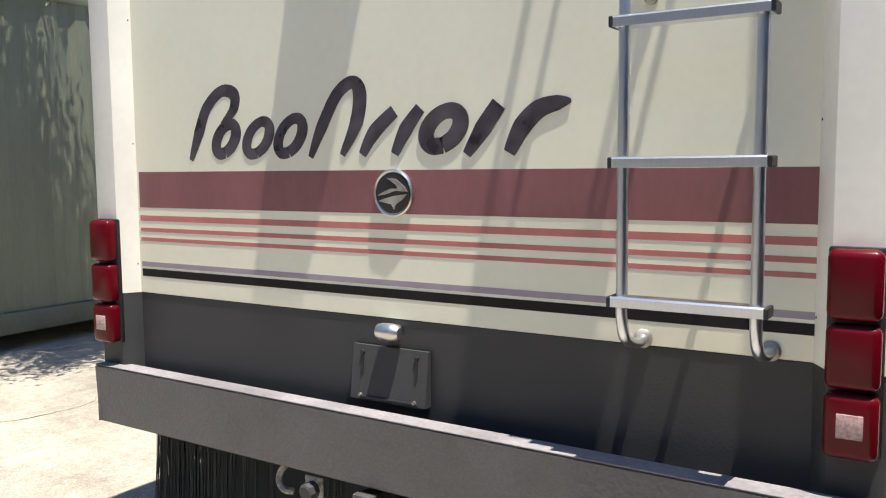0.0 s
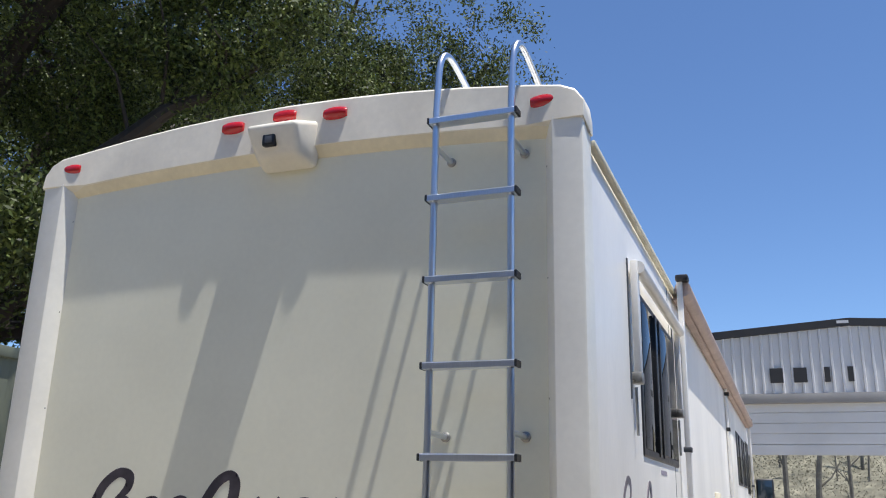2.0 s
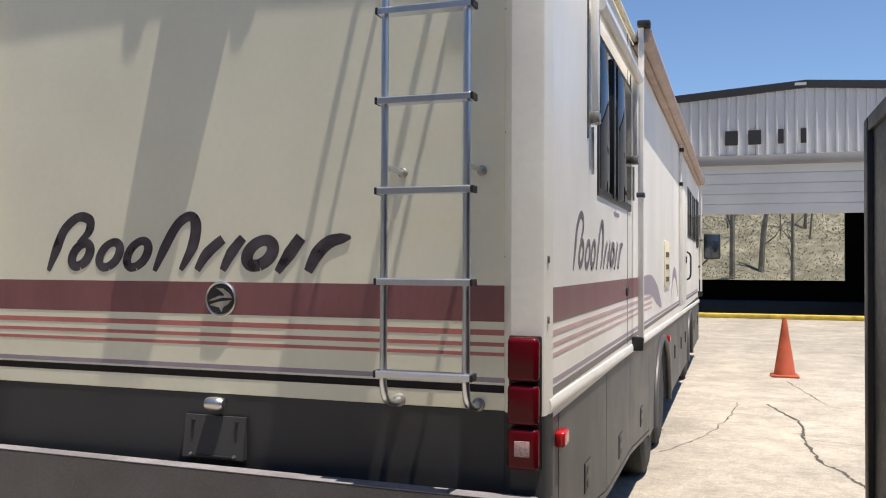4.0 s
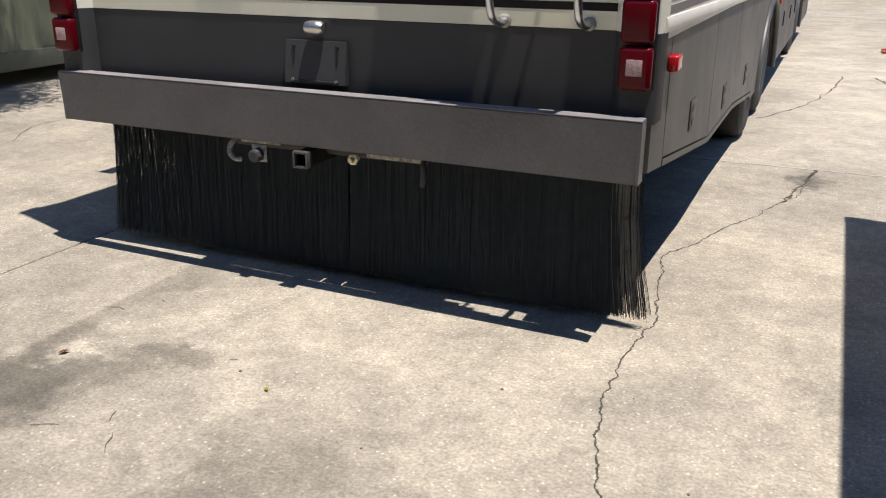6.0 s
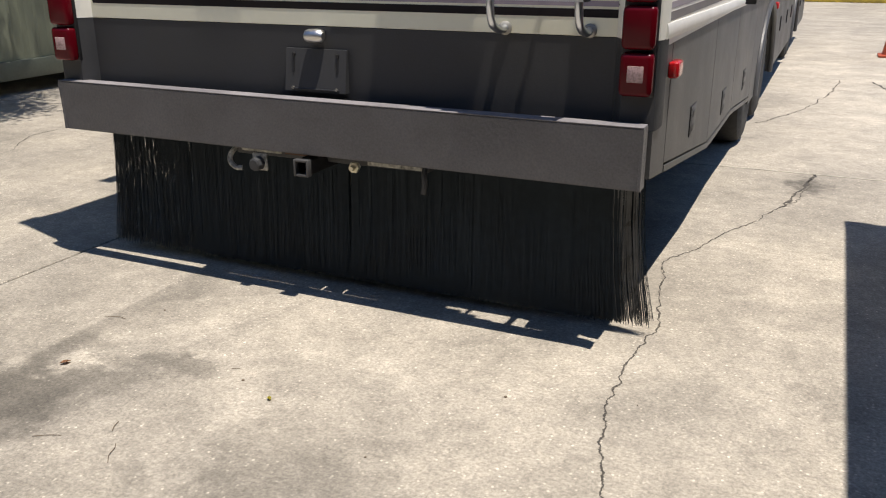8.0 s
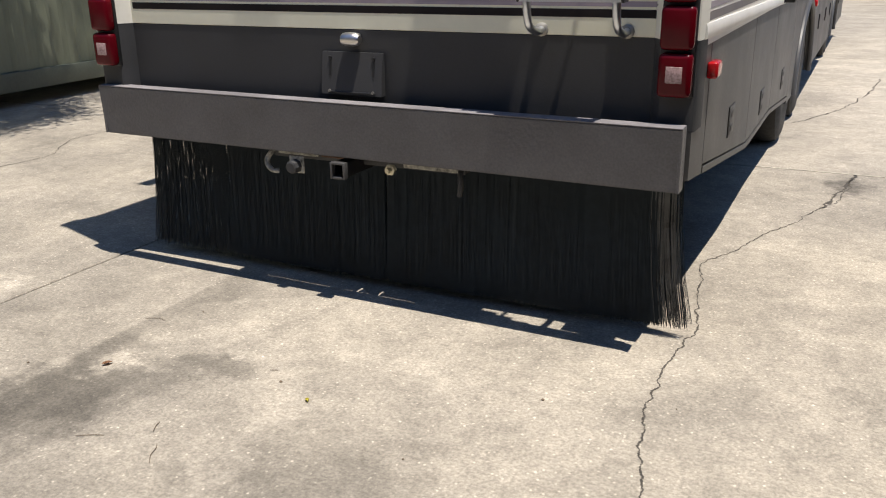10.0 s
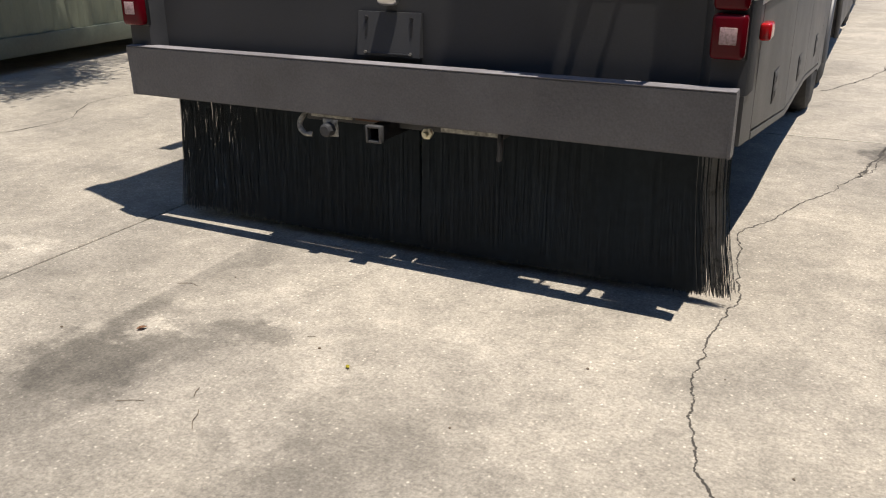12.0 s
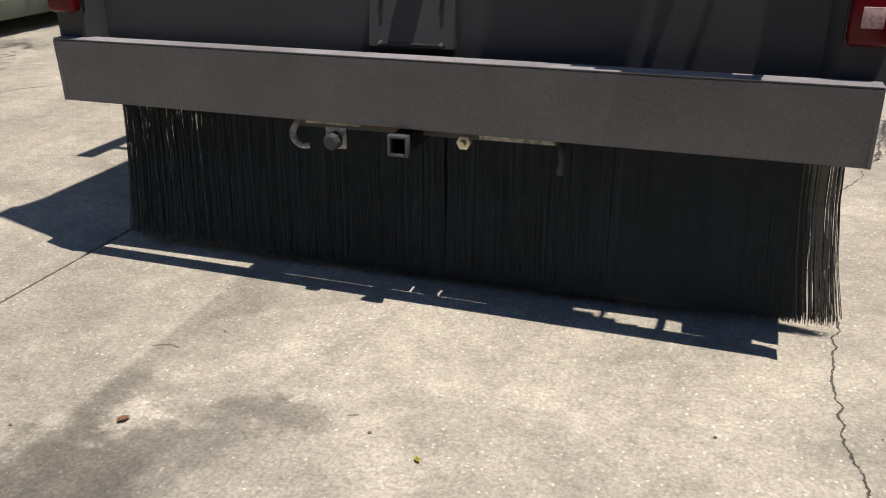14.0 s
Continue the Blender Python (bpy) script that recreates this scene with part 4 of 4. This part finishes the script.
# window awning
wa = part("window_awning", tube([(1.238, y, 2.53) for y in (0.79, 1.2, 1.7, 2.29)], 0.027, sides=14), BUMPERLIP, rv, "rolled white window awning")
for y in (0.80, 2.275):
    part("awning_arm", boxed(1.206, 1.236, y - 0.026, y + 0.026, 2.09, 2.56, 0.006), BUMPERLIP, wa, "white folding awning arm")
    part("arm_foot", boxed(1.198, 1.240, y - 0.030, y + 0.030, 2.045, 2.092, 0.006), STEEL, wa)
    part("arm_rod", tube([(1.212, y - 0.015, 2.03), (1.212, y - 0.01, 1.84)], 0.006, sides=8), STEEL, wa)
    part("arm_groove", boxed(1.195, 1.203, y - 0.062, y - 0.050, 1.98, 2.56, 0.002, 1), GREYPLUG, wa)

# patio awning
pa = part("patio_awning", tube([(1.262, y, 2.800) for y in (2.35, 4.0, 6.5, 9.0, 11.6)], 0.047, sides=16), AWNING, rv, "rolled tan patio awning")
for y in (2.34, 11.62):
    part("awning_arm", boxed(1.230, 1.262, y - 0.022, y + 0.022, 1.02, 2.86, 0.006), BUMPERLIP, pa, "long white awning arm")
    part("end_cap", boxed(1.226, 1.300, y - 0.045, y + 0.035, 2.835, 2.875, 0.01), BLACKPLASTIC, pa)
    part("arm_joint", boxed(1.222, 1.268, y - 0.025, y + 0.025, 1.86, 1.89, 0.006), GREYPLUG, pa)
    part("arm_foot", boxed(1.198, 1.262, y - 0.028, y + 0.028, 0.985, 1.065, 0.008), BLACKPLASTIC, pa)
part("valance", boxed(1.195, 1.245, 2.38, 11.6, 2.742, 2.756, 0.004), AWNING, pa)
part("inner_arm", boxed(1.202, 1.228, 6.66, 6.73, 1.05, 2.78, 0.004), BUMPERLIP, pa)
part("inner_joint", boxed(1.202, 1.240, 6.655, 6.71, 2.31, 2.35, 0.006), BLACKPLASTIC, pa)
part("inner_joint", boxed(1.202, 1.250, 6.655, 6.71, 2.67, 2.71, 0.006), BLACKPLASTIC, pa)

fa = part("far_side_awning", tube([(-1.42, y, 2.82) for y in (0.72, 2.0, 4.0)], 0.05, sides=14), AWNING, rv, "rolled awning on the far side")
for y in (0.897, 4.235):
    part("awning_bracket", boxed(-1.44, -1.19, y - 0.02, y + 0.02, 2.79, 2.85, 0.005), BUMPERLIP, fa)

# entrance door, vents, small fittings
ed = part("entrance_door", boxed(1.1955, 1.204, 7.30, 8.00, 1.05, 2.60, 0.006), WHITE, rv, "white entrance door")
part("grab_handle", tube(curve([(1.201, 8.20, 1.30), (1.241, 8.20, 1.34), (1.246, 8.20, 1.48), (1.241, 8.20, 1.60), (1.201, 8.20, 1.64)], 5), 0.011, sides=8), BLACKPLASTIC, ed, "black grab handle")
part("door_lock", boxed(1.200, 1.216, 7.88, 7.96, 1.50, 1.58, 0.005), BLACKPLASTIC, ed)
vent = part("fridge_vent", boxed(1.195, 1.208, 4.66, 5.22, 1.29, 1.68, 0.006), YELLOWED, rv, "yellowed plastic louvre vent")
for z in (1.335, 1.440, 1.545):
    part("louvre", boxed(1.2065, 1.2105, 4.74, 5.08, z, z + 0.042, 0.002, 1), RUST, vent)
part("filler_cap", lathe([(0.03, 0.0), (0.03, 0.008), (0.02, 0.012)], (1.198, 2.055, 1.335), "x", 16), BLACKPLASTIC, rv)
part("small_sticker", boxed(1.195, 1.1982, 1.533, 1.742, 1.715, 1.735), LILAC, rv, smooth=False)
for z in (1.30, 1.49):
    part("latch_clip", boxed(1.190, 1.205, -0.030, -0.014, z - 0.012, z + 0.012, 0.004), STEEL, rv)
part("side_seam", boxed(1.1955, 1.1985, 2.097, 2.105, 1.04, 2.75), GREYPLUG, rv, smooth=False)

mir = part("wing_mirror", boxed(1.285, 1.540, 11.58, 11.66, 1.575, 1.985, 0.03, 3), BLACKPLASTIC, rv, "black wing mirror")
part("mirror_glass", boxed(1.310, 1.515, 11.574, 11.582, 1.60, 1.96, 0.003), MIRRORGLASS, mir)
part("mirror_arm", tube([(1.176, 11.78, 1.44), (1.25, 11.69, 1.48), (1.37, 11.63, 1.60)], 0.014, sides=8), BLACKPLASTIC, mir)

# ---- black storage box beside the motorhome ----
store = thing("storage_box", (3.3, -1.7, 0), "tall black steel storage box standing on the concrete", "storage box")
part("shell", boxed(2.34, 4.5, -5.2, 1.62, 0.06, 2.12, 0.012), TRAILER, store)
part("base_rail", boxed(2.29, 4.54, -5.25, 1.68, 0.0, 0.13, 0.008), TRAILERRAIL, store, "worn grey base rail")
part("corner_post", boxed(2.315, 2.42, 1.56, 1.66, 0.13, 2.14, 0.006), TRAILER, store)
part("top_rail", boxed(2.32, 4.52, -5.22, 1.645, 2.08, 2.15, 0.008), TRAILER, store)
for y in (-4, -3, -2, -1, 0, 0.9):
    part("rib", boxed(2.325, 2.345, y - 0.03, y + 0.03, 0.13, 2.08, 0.004), TRAILER, store)

# ---- traffic cone ----
cone = thing("traffic_cone", (2.382, 9.65, 0), "faded orange traffic cone on the concrete", "traffic cone")
part("cone_body", lathe([(0.142, 0.03), (0.134, 0.05), (0.060, 0.54), (0.032, 0.745), (0.026, 0.785), (0.020, 0.785)], (2.382, 9.65, 0), "z", 28), ORANGE, cone)
part("cone_base", boxed(2.205, 2.559, 9.473, 9.827, 0.0, 0.030, 0.013), ORANGE, cone)

# ---- green container ----
cont = thing("container", (-6.40, 3, 0), "faded grey-green corrugated metal container", "container")
bm = bmesh.new()
outline = []
y = -3.1
while y < 9.1:
    outline += [(y, 0.0), (y + 0.10, 0.0), (y + 0.15, -0.018), (y + 0.25, -0.018)]
    y += 0.30
prev = None
for yy, dx in outline:
    row = (bm.verts.new((-5.17 + dx, yy, 0.30)), bm.verts.new((-5.17 + dx, yy, 2.80)))
    if prev:
        bm.faces.new((prev[0], row[0], row[1], prev[1]))
    prev = row
bmesh.ops.recalc_face_normals(bm, faces=bm.faces)
part("side_sheet", bm, GREEN, cont, smooth=False)
part("shell", boxed(-7.55, -5.21, -3.1, 9.1, 0.2, 2.82, 0.01), GREEN, cont)
part("bottom_rail", boxed(-7.57, -5.14, -3.15, 9.15, 0.14, 0.31, 0.012), GREENDARK, cont)
part("top_rail", boxed(-7.57, -5.14, -3.15, 9.15, 2.79, 2.9, 0.012), GREEN, cont)
for yy in (-3.1, 9.05):
    part("corner_post", boxed(-5.25, -5.135, yy - 0.06, yy + 0.10, 0.14, 2.9, 0.01), GREEN, cont)
for yy in (-3.0, 8.9):
    for x in (-7.35, -5.55):
        part("block", boxed(x - 0.12, x + 0.12, yy - 0.2, yy + 0.2, 0.0, 0.145, 0.006), GREENDARK, cont)
cont.rotation_euler.z = radians(2.5)

# ---- warehouse ahead ----
BY = 27.3
wh = thing("warehouse", (4, BY + 7, 0), "white metal-sided warehouse with a half-open roll-up door", "building")
DX0, DX1, DZ, FOOT = -3.2, 6.0, 5.05, -0.3


def eave(x):
    return 7.17 - 0.07 * abs(x - 3.95)


def siding(x0, x1, z0):
    bm = bmesh.new()
    prev = None
    x = x0
    while x < x1 - 0.01:
        for dx, dy in ((0.0, 0.0), (0.20, 0.0), (0.225, -0.045), (0.275, -0.045), (0.30, 0.0)):
            xx = min(x + dx, x1)
            row = [bm.verts.new((xx, BY + dy, z0)), bm.verts.new((xx, BY + dy, eave(xx))), bm.verts.new((xx, BY + 0.12, eave(xx))), bm.verts.new((xx, BY + 0.12, z0))]
            if prev:
                for k in range(4):
                    bm.faces.new((prev[k], row[k], row[(k + 1) % 4], prev[(k + 1) % 4]))
            prev = row
        x += 0.30
    bmesh.ops.remove_doubles(bm, verts=bm.verts, dist=0.0005)
    bmesh.ops.recalc_face_normals(bm, faces=bm.faces)
    part("wall", bm, SIDING, wh, "white ribbed metal siding", smooth=False)


siding(-9, DX0, FOOT), siding(DX0, DX1, DZ), siding(DX1, 18.9, FOOT)
for x0, x1 in ((-9.2, 3.95), (3.95, 19.1)):
    pts = [(x0, BY - 0.10, eave(x0)), (x1, BY - 0.10, eave(x1)), (x1, BY - 0.10, eave(x1) + 0.25), (x0, BY - 0.10, eave(x0) + 0.25)]
    part("roof_trim", prism(pts, (0, 0.16, 0)), ROOFTRIM, wh, "dark roof edge trim", smooth=False)
    pts = [(x0, BY + 0.06, eave(x0) + 0.04), (x1, BY + 0.06, eave(x1) + 0.04), (x1, BY + 0.06, eave(x1) + 0.2), (x0, BY + 0.06, eave(x0) + 0.2)]
    part("roof", prism(pts, (0, 14.2, 0)), SIDING, wh, smooth=False)
part("trim_plate", boxed(3.6, 3.95, BY - 0.11, BY - 0.098, 7.25, 7.34), SIDING, wh, smooth=False)
# inner surfaces carry the indoor shade in their near-black colour
part("left_wall", boxed(-9.0, -8.9, BY + 0.14, BY + 14, FOOT, 6.4), INTERIORSHADE, wh, smooth=False)
part("right_wall", boxed(18.8, 18.9, BY + 0.14, BY + 14, FOOT, 6.2), INTERIORSHADE, wh, smooth=False)
part("inner_floor", boxed(-8.9, 18.8, BY + 0.16, BY + 13.9, FOOT + 0.006, FOOT + 0.04), INTERIORSHADE, wh, smooth=False)
part("inner_ceiling", boxed(-8.9, 18.8, BY + 0.16, BY + 13.9, 5.2, 5.25), INTERIORSHADE, wh, smooth=False)
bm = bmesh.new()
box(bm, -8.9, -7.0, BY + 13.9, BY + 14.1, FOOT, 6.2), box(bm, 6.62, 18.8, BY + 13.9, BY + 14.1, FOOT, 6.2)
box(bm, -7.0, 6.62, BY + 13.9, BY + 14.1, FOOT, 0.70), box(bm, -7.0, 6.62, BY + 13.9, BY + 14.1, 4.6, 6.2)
part("back_wall", bm, INTERIORSHADE, wh, smooth=False)
door = part("roll_up_door", boxed(DX0, DX1, BY + 0.14, BY + 0.17, 3.10, 5.2), DOORWHITE, wh, "white sectional roll-up door, half raised", smooth=False)
for i in range(6):
    z0 = 3.10 + i * 0.335
    part("door_slat", boxed(DX0 + 0.02, DX1 - 0.02, BY + 0.10, BY + 0.15, z0 + 0.008, z0 + 0.327, 0.004, 1), DOORWHITE, door)
# header juts out to shadow the slats; its own shade is in the colour
part("door_header", boxed(DX0 + 0.02, DX1 - 0.02, BY - 0.05, BY + 0.16, 4.72, 5.045, 0.01), HEADERSHADE, wh, "door header panel with its shade in the grey")
for x in (DX0 - 0.08, DX1 - 0.02):
    part("door_jamb", boxed(x, x + 0.10, BY - 0.02, BY + 0.2, FOOT, 5.05, 0.01), ROOFTRIM, wh)
for i, x in enumerate((1.66, 2.38, 3.18, 3.86)):
    w = 0.20 if i < 2 else 0.085
    part("number_bar", boxed(x - w, x + w, BY - 0.085, BY - 0.05, 5.38, 5.86, 0.01), ROOFTRIM, wh, "dark sign bar", smooth=False)
wh.location, wh.scale = (3.722, 29.71, 0.262), (0.876, 0.876, 0.873)

kerb = tagged(part("kerb", boxed(-3.3, 5.25, 22.75, 23.02, 0.0, 0.13, 0.03), KERBYELLOW), "worn yellow painted kerb before the door", "kerb", kind="structure")
bol = thing("bollard", (5.22, 22.55, 0), "short white bollard beside the kerb", "bollard")
part("post", lathe([(0.065, 0.0), (0.065, 0.40), (0.05, 0.44), (0.02, 0.45)], (5.22, 22.55, 0), "z", 18), DOORWHITE, bol)


# ---- trees ----
def leaves(name, centres, per, spread, size, seed, parent, material=LEAF, label="small green oak leaves"):
    rng = np.random.default_rng(seed)
    c = np.repeat(np.array(centres), per, axis=0)
    p = c + rng.normal(0, 1, c.shape) * spread
    n = len(p)
    a = rng.normal(0, 1, (n, 3))
    a /= np.linalg.norm(a, axis=1)[:, None]
    b = np.cross(a, rng.normal(0, 1, (n, 3)))
    b /= np.linalg.norm(b, axis=1)[:, None]
    ln = size * rng.uniform(0.6, 1.4, n)[:, None]
    v = np.stack([p - a * ln, p + b * ln * 0.45, p + a * ln, p - b * ln * 0.45], axis=1).reshape(-1, 3)
    me = bpy.data.meshes.new(name)
    me.from_pydata(v.tolist(), [], np.arange(4 * n).reshape(-1, 4).tolist())
    me.materials.append(material)
    ob = new(name, me)
    ob.parent = parent
    ob.matrix_parent_inverse = Matrix.Translation(-parent.location)
    return tagged(ob, label, kind="stuff")


def oak(at, height, reach, seed, clumps, per, low=0.45, leaf=0.046, boughs=(), sprays=(), spread=0.22, label="large live oak tree with spreading dark limbs"):
    rnd = random.Random(seed)
    tree = thing("oak_tree", at, label, "tree", group="oaks behind the yard")
    base = Vector(at)
    fork = base + Vector((0.1, 0.0, height * 0.30))
    r0 = height * 0.042
    bm = tube(curve([base + Vector((0, 0, -0.1)), base + Vector((0.08, 0.05, height * 0.1)), base + Vector((-0.06, 0, height * 0.2)), fork], 5),
              [r0 * (1.5 - 0.5 * min(1, i / 5)) for i in range(16)], sides=14)
    part("trunk", bm, BARK, tree)
    centres = []
    bare = []
    for bough in boughs:
        line = curve([Vector(p) for p in bough], 5)
        n = len(line)
        bm = tube(line, [r0 * (0.38 - 0.35 * i / (n - 1)) for i in range(n)], sides=10)
        for j in range(9):
            s = line[rnd.randrange(n // 4, n)]
            e = s + Vector((rnd.uniform(-0.7, 1), rnd.uniform(-0.8, 0.8), rnd.uniform(0.3, 1.2)))
            tube([s, s.lerp(e, 0.5) + Vector((0.1, 0, 0.12)), e], [r0 * 0.055, r0 * 0.035, r0 * 0.015], bm, 6)
        part("bough", bm, BARK, tree)
        bare += line
    limbs = 9
    for k in range(limbs):
        ang = 2 * math.pi * (k + rnd.uniform(-0.25, 0.25)) / limbs
        out = reach * rnd.uniform(0.6, 1.0)
        top = height * rnd.uniform(low, 0.95)
        tip = base + Vector((math.cos(ang) * out, math.sin(ang) * out, top))
        mid = fork.lerp(tip, 0.5) + Vector((rnd.uniform(-.5, .5), rnd.uniform(-.5, .5), rnd.uniform(-0.2, 0.9)))
        line = curve([fork - Vector((0, 0, 0.3)), fork.lerp(mid, 0.5) + Vector((0, 0, 0.35)), mid, mid.lerp(tip, 0.6) + Vector((0, 0, rnd.uniform(-.3, .4))), tip], 5)
        n = len(line)
        bm = tube(line, [r0 * 0.62 * (1 - 0.85 * i / (n - 1)) for i in range(n)], sides=8)
        twig_ends = []
        for j in range(7):
            s = line[rnd.randrange(n // 3, n)]
            e = s + Vector((rnd.uniform(-1, 1), rnd.uniform(-1, 1), rnd.uniform(-0.3, 1.0))) * reach * 0.28
            tube([s, s.lerp(e, 0.5) + Vector((0, 0, 0.15)), e], [r0 * 0.14, r0 * 0.09, r0 * 0.03], bm, 5)
            twig_ends.append(e)
        part("limb", bm, BARK, tree)
        for i in range(clumps // limbs):
            s = rnd.choice(twig_ends + line[n // 2:])
            c = s + Vector((rnd.gauss(0, 1), rnd.gauss(0, 1), rnd.gauss(0.25, 0.7))) * reach * 0.14
            if rnd.random() < 0.6 or all((c - b).length > 0.35 for b in bare):
                centres.append(c)
    for spray in sprays:
        centres += [Vector(spray) + Vector((rnd.gauss(0, 0.20), rnd.gauss(0, 0.20), rnd.gauss(0, 0.14))) for _ in range(9)]
    leaves("crown", [tuple(c) for c in centres], per, spread, leaf, seed, tree)
    return tree


oak((-9.5, 4.8, 0), 11.5, 6.9, 3, 2000, 320, 0.36, 0.030, spread=0.165,
    boughs=[[(-9.4, 4.8, 3.0), (-7.2, 4.6, 4.5), (-5.05, 4.5, 5.5), (-4.5, 4.5, 5.8), (-4.0, 4.55, 5.92), (-3.4, 4.6, 6.2)],
            [(-9.4, 4.8, 3.0), (-8.2, 3.9, 5.2), (-7.0, 3.4, 6.4), (-6.4, 3.2, 8.2)],
            [(-9.4, 4.8, 3.0), (-8.3, 5.4, 5.0), (-7.6, 5.8, 6.6), (-6.6, 5.9, 8.2)],
            [(-9.4, 4.8, 3.0), (-7.6, 3.2, 4.4), (-5.9, 2.3, 4.3), (-4.3, 1.95, 3.65)]],
    sprays=((-4.27, 1.73, 3.6), (-3.87, 2.23, 3.65), (-3.75, 1.60, 3.55), (-4.17, 2.43, 3.7), (-4.47, 2.03, 3.6),
            (-4.0, 4.55, 6.1), (-3.5, 4.6, 6.4), (-4.6, 4.4, 6.5), (-3.0, 4.7, 6.7), (-5.2, 4.5, 6.8), (-4.2, 4.3, 7.1), (-3.6, 4.5, 7.4), (-4.9, 4.7, 7.5), (-5.6, 4.6, 6.0)))
oak((-10.4, 15.5, 0), 14.5, 6.6, 5, 1500, 220, 0.40, 0.046, spread=0.21)
oak((-17.0, 11.0, 0), 13.5, 7.0, 8, 800, 75, 0.36, 0.075)
oak((-14.5, 21.0, 0), 18.0, 7.5, 12, 900, 90, 0.40, 0.068)

# ---- winter wood seen through the warehouse ----
wood = thing("woodland", (0, 50, 0), "bare grey winter woodland with dry undergrowth", "woodland", kind="stuff")
rnd = random.Random(21)


def bank_height(x, y):
    return max(-0.2, (y - 46) * 0.46 + 0.8 * noise.noise(Vector((x * 0.3, y * 0.3, 1))))


bm = bmesh.new()
for i in range(30):
    x, y, h, r = rnd.uniform(-9, 13), rnd.uniform(46.5, 56), rnd.uniform(6, 9), rnd.uniform(0.05, 0.2)
    lean = rnd.uniform(-0.7, 0.7)
    b = bank_height(x, y)
    tube(curve([(x, y, b - 0.2), (x + lean * 0.3, y, b + h * 0.3), (x + lean, y, b + h * 0.6), (x + lean * 1.1, y, b + h)], 3), [r * (1 - 0.07 * k) for k in range(10)], bm, 6)
    for j in range(4):
        z = rnd.uniform(1.2, 4.5)
        dx = rnd.uniform(-1.6, 1.6)
        tube([(x + lean * z / h, y, b + z), (x + lean * z / h + dx * 0.5, y, b + z + 0.5), (x + dx, y, b + z + rnd.uniform(0.7, 1.6))], [r * 0.4, r * 0.25, r * 0.1], bm, 5)
part("bare_trunks", bm, GREYBARK, wood, kind="stuff")
DRYLEAF = leaf_material("dry_brush_leaf", (0.20, 0.19, 0.138), (0.25, 0.236, 0.172))


clumps = [(rnd.uniform(-10, 14), rnd.uniform(46, 59)) for _ in range(1700)]
leaves("undergrowth", [(x, y, bank_height(x, y) + rnd.uniform(0.0, 0.5)) for x, y in clumps], 16, 0.36, 0.060, 4, wood, DRYLEAF, "dry pale undergrowth")
bank = bmesh.new()
bmesh.ops.create_grid(bank, x_segments=50, y_segments=20, size=1)
for v in bank.verts:
    x, y = v.co.x * 40, 60 + v.co.y * 15
    v.co = Vector((x, y, bank_height(x, y)))
part("brushy_bank", bank, BRUSHWOOD, wood)


# ---- litter on the ground ----
def dry_leaf(x, y, turn, size, m, label):
    bm = bmesh.new()
    rows = []
    for k in range(7):
        s = k / 6
        w = size * 0.28 * math.sin(math.pi * min(1, s * 0.96 + 0.02))
        rows.append([bm.verts.new(((s - 0.5) * size, j * w, 0.004 + abs(j) * w * 0.5 + 0.25 * size * (s - 0.5) ** 2)) for j in (-1, 0, 1)])
    for a, c in zip(rows, rows[1:]):
        for j in (0, 1):
            bm.faces.new((a[j], a[j + 1], c[j + 1], c[j]))
    bmesh.ops.solidify(bm, geom=list(bm.faces), thickness=0.0012)
    ob = part("fallen_leaf", bm, m, None)
    ob.matrix_world = pose(x, y, 0.001, 0, 0, turn)
    return tagged(ob, label, "leaf", group="litter on the concrete")


dry_leaf(-0.462, -0.884, 60, 0.036, LEAFBROWN, "curled brown dry leaf on the concrete")
dry_leaf(0.273, -0.816, 130, 0.022, LEAFYELLOW, "small yellow leaf on the concrete")


def twig(points):
    bm = tube(curve([(x, y, 0.003) for x, y in points], 4), 0.0010, sides=5)
    tagged(part("twig", bm, TWIG), "thin dry twig on the concrete", "twig", group="litter on the concrete")


twig([(-0.20, -1.25), (-0.16, -1.225), (-0.13, -1.215)])
twig([(-0.04, -1.095), (-0.035, -1.115), (-0.02, -1.14)])
twig([(0.035, -1.185), (0.05, -1.205), (0.06, -1.235), (0.085, -1.265)])
twig([(0.05, -0.70), (0.075, -0.69)])
twig([(-0.62, -0.55), (-0.58, -0.53), (-0.54, -0.535)])
rnd = random.Random(5)
for i in range(9):
    x, y = rnd.uniform(-0.9, 2.0), rnd.uniform(-1.3, -0.25)
    s = rnd.uniform(0.003, 0.006)
    bm = bmesh.new()
    bmesh.ops.create_icosphere(bm, subdivisions=1, radius=s)
    for v in bm.verts:
        v.co = Vector((x + v.co.x * rnd.uniform(0.7, 1.3), y + v.co.y, s * 0.5 + v.co.z * 0.6))
    tagged(part("pebble", bm, TWIG), "small dark pebble on the concrete", "pebble", group="litter on the concrete")
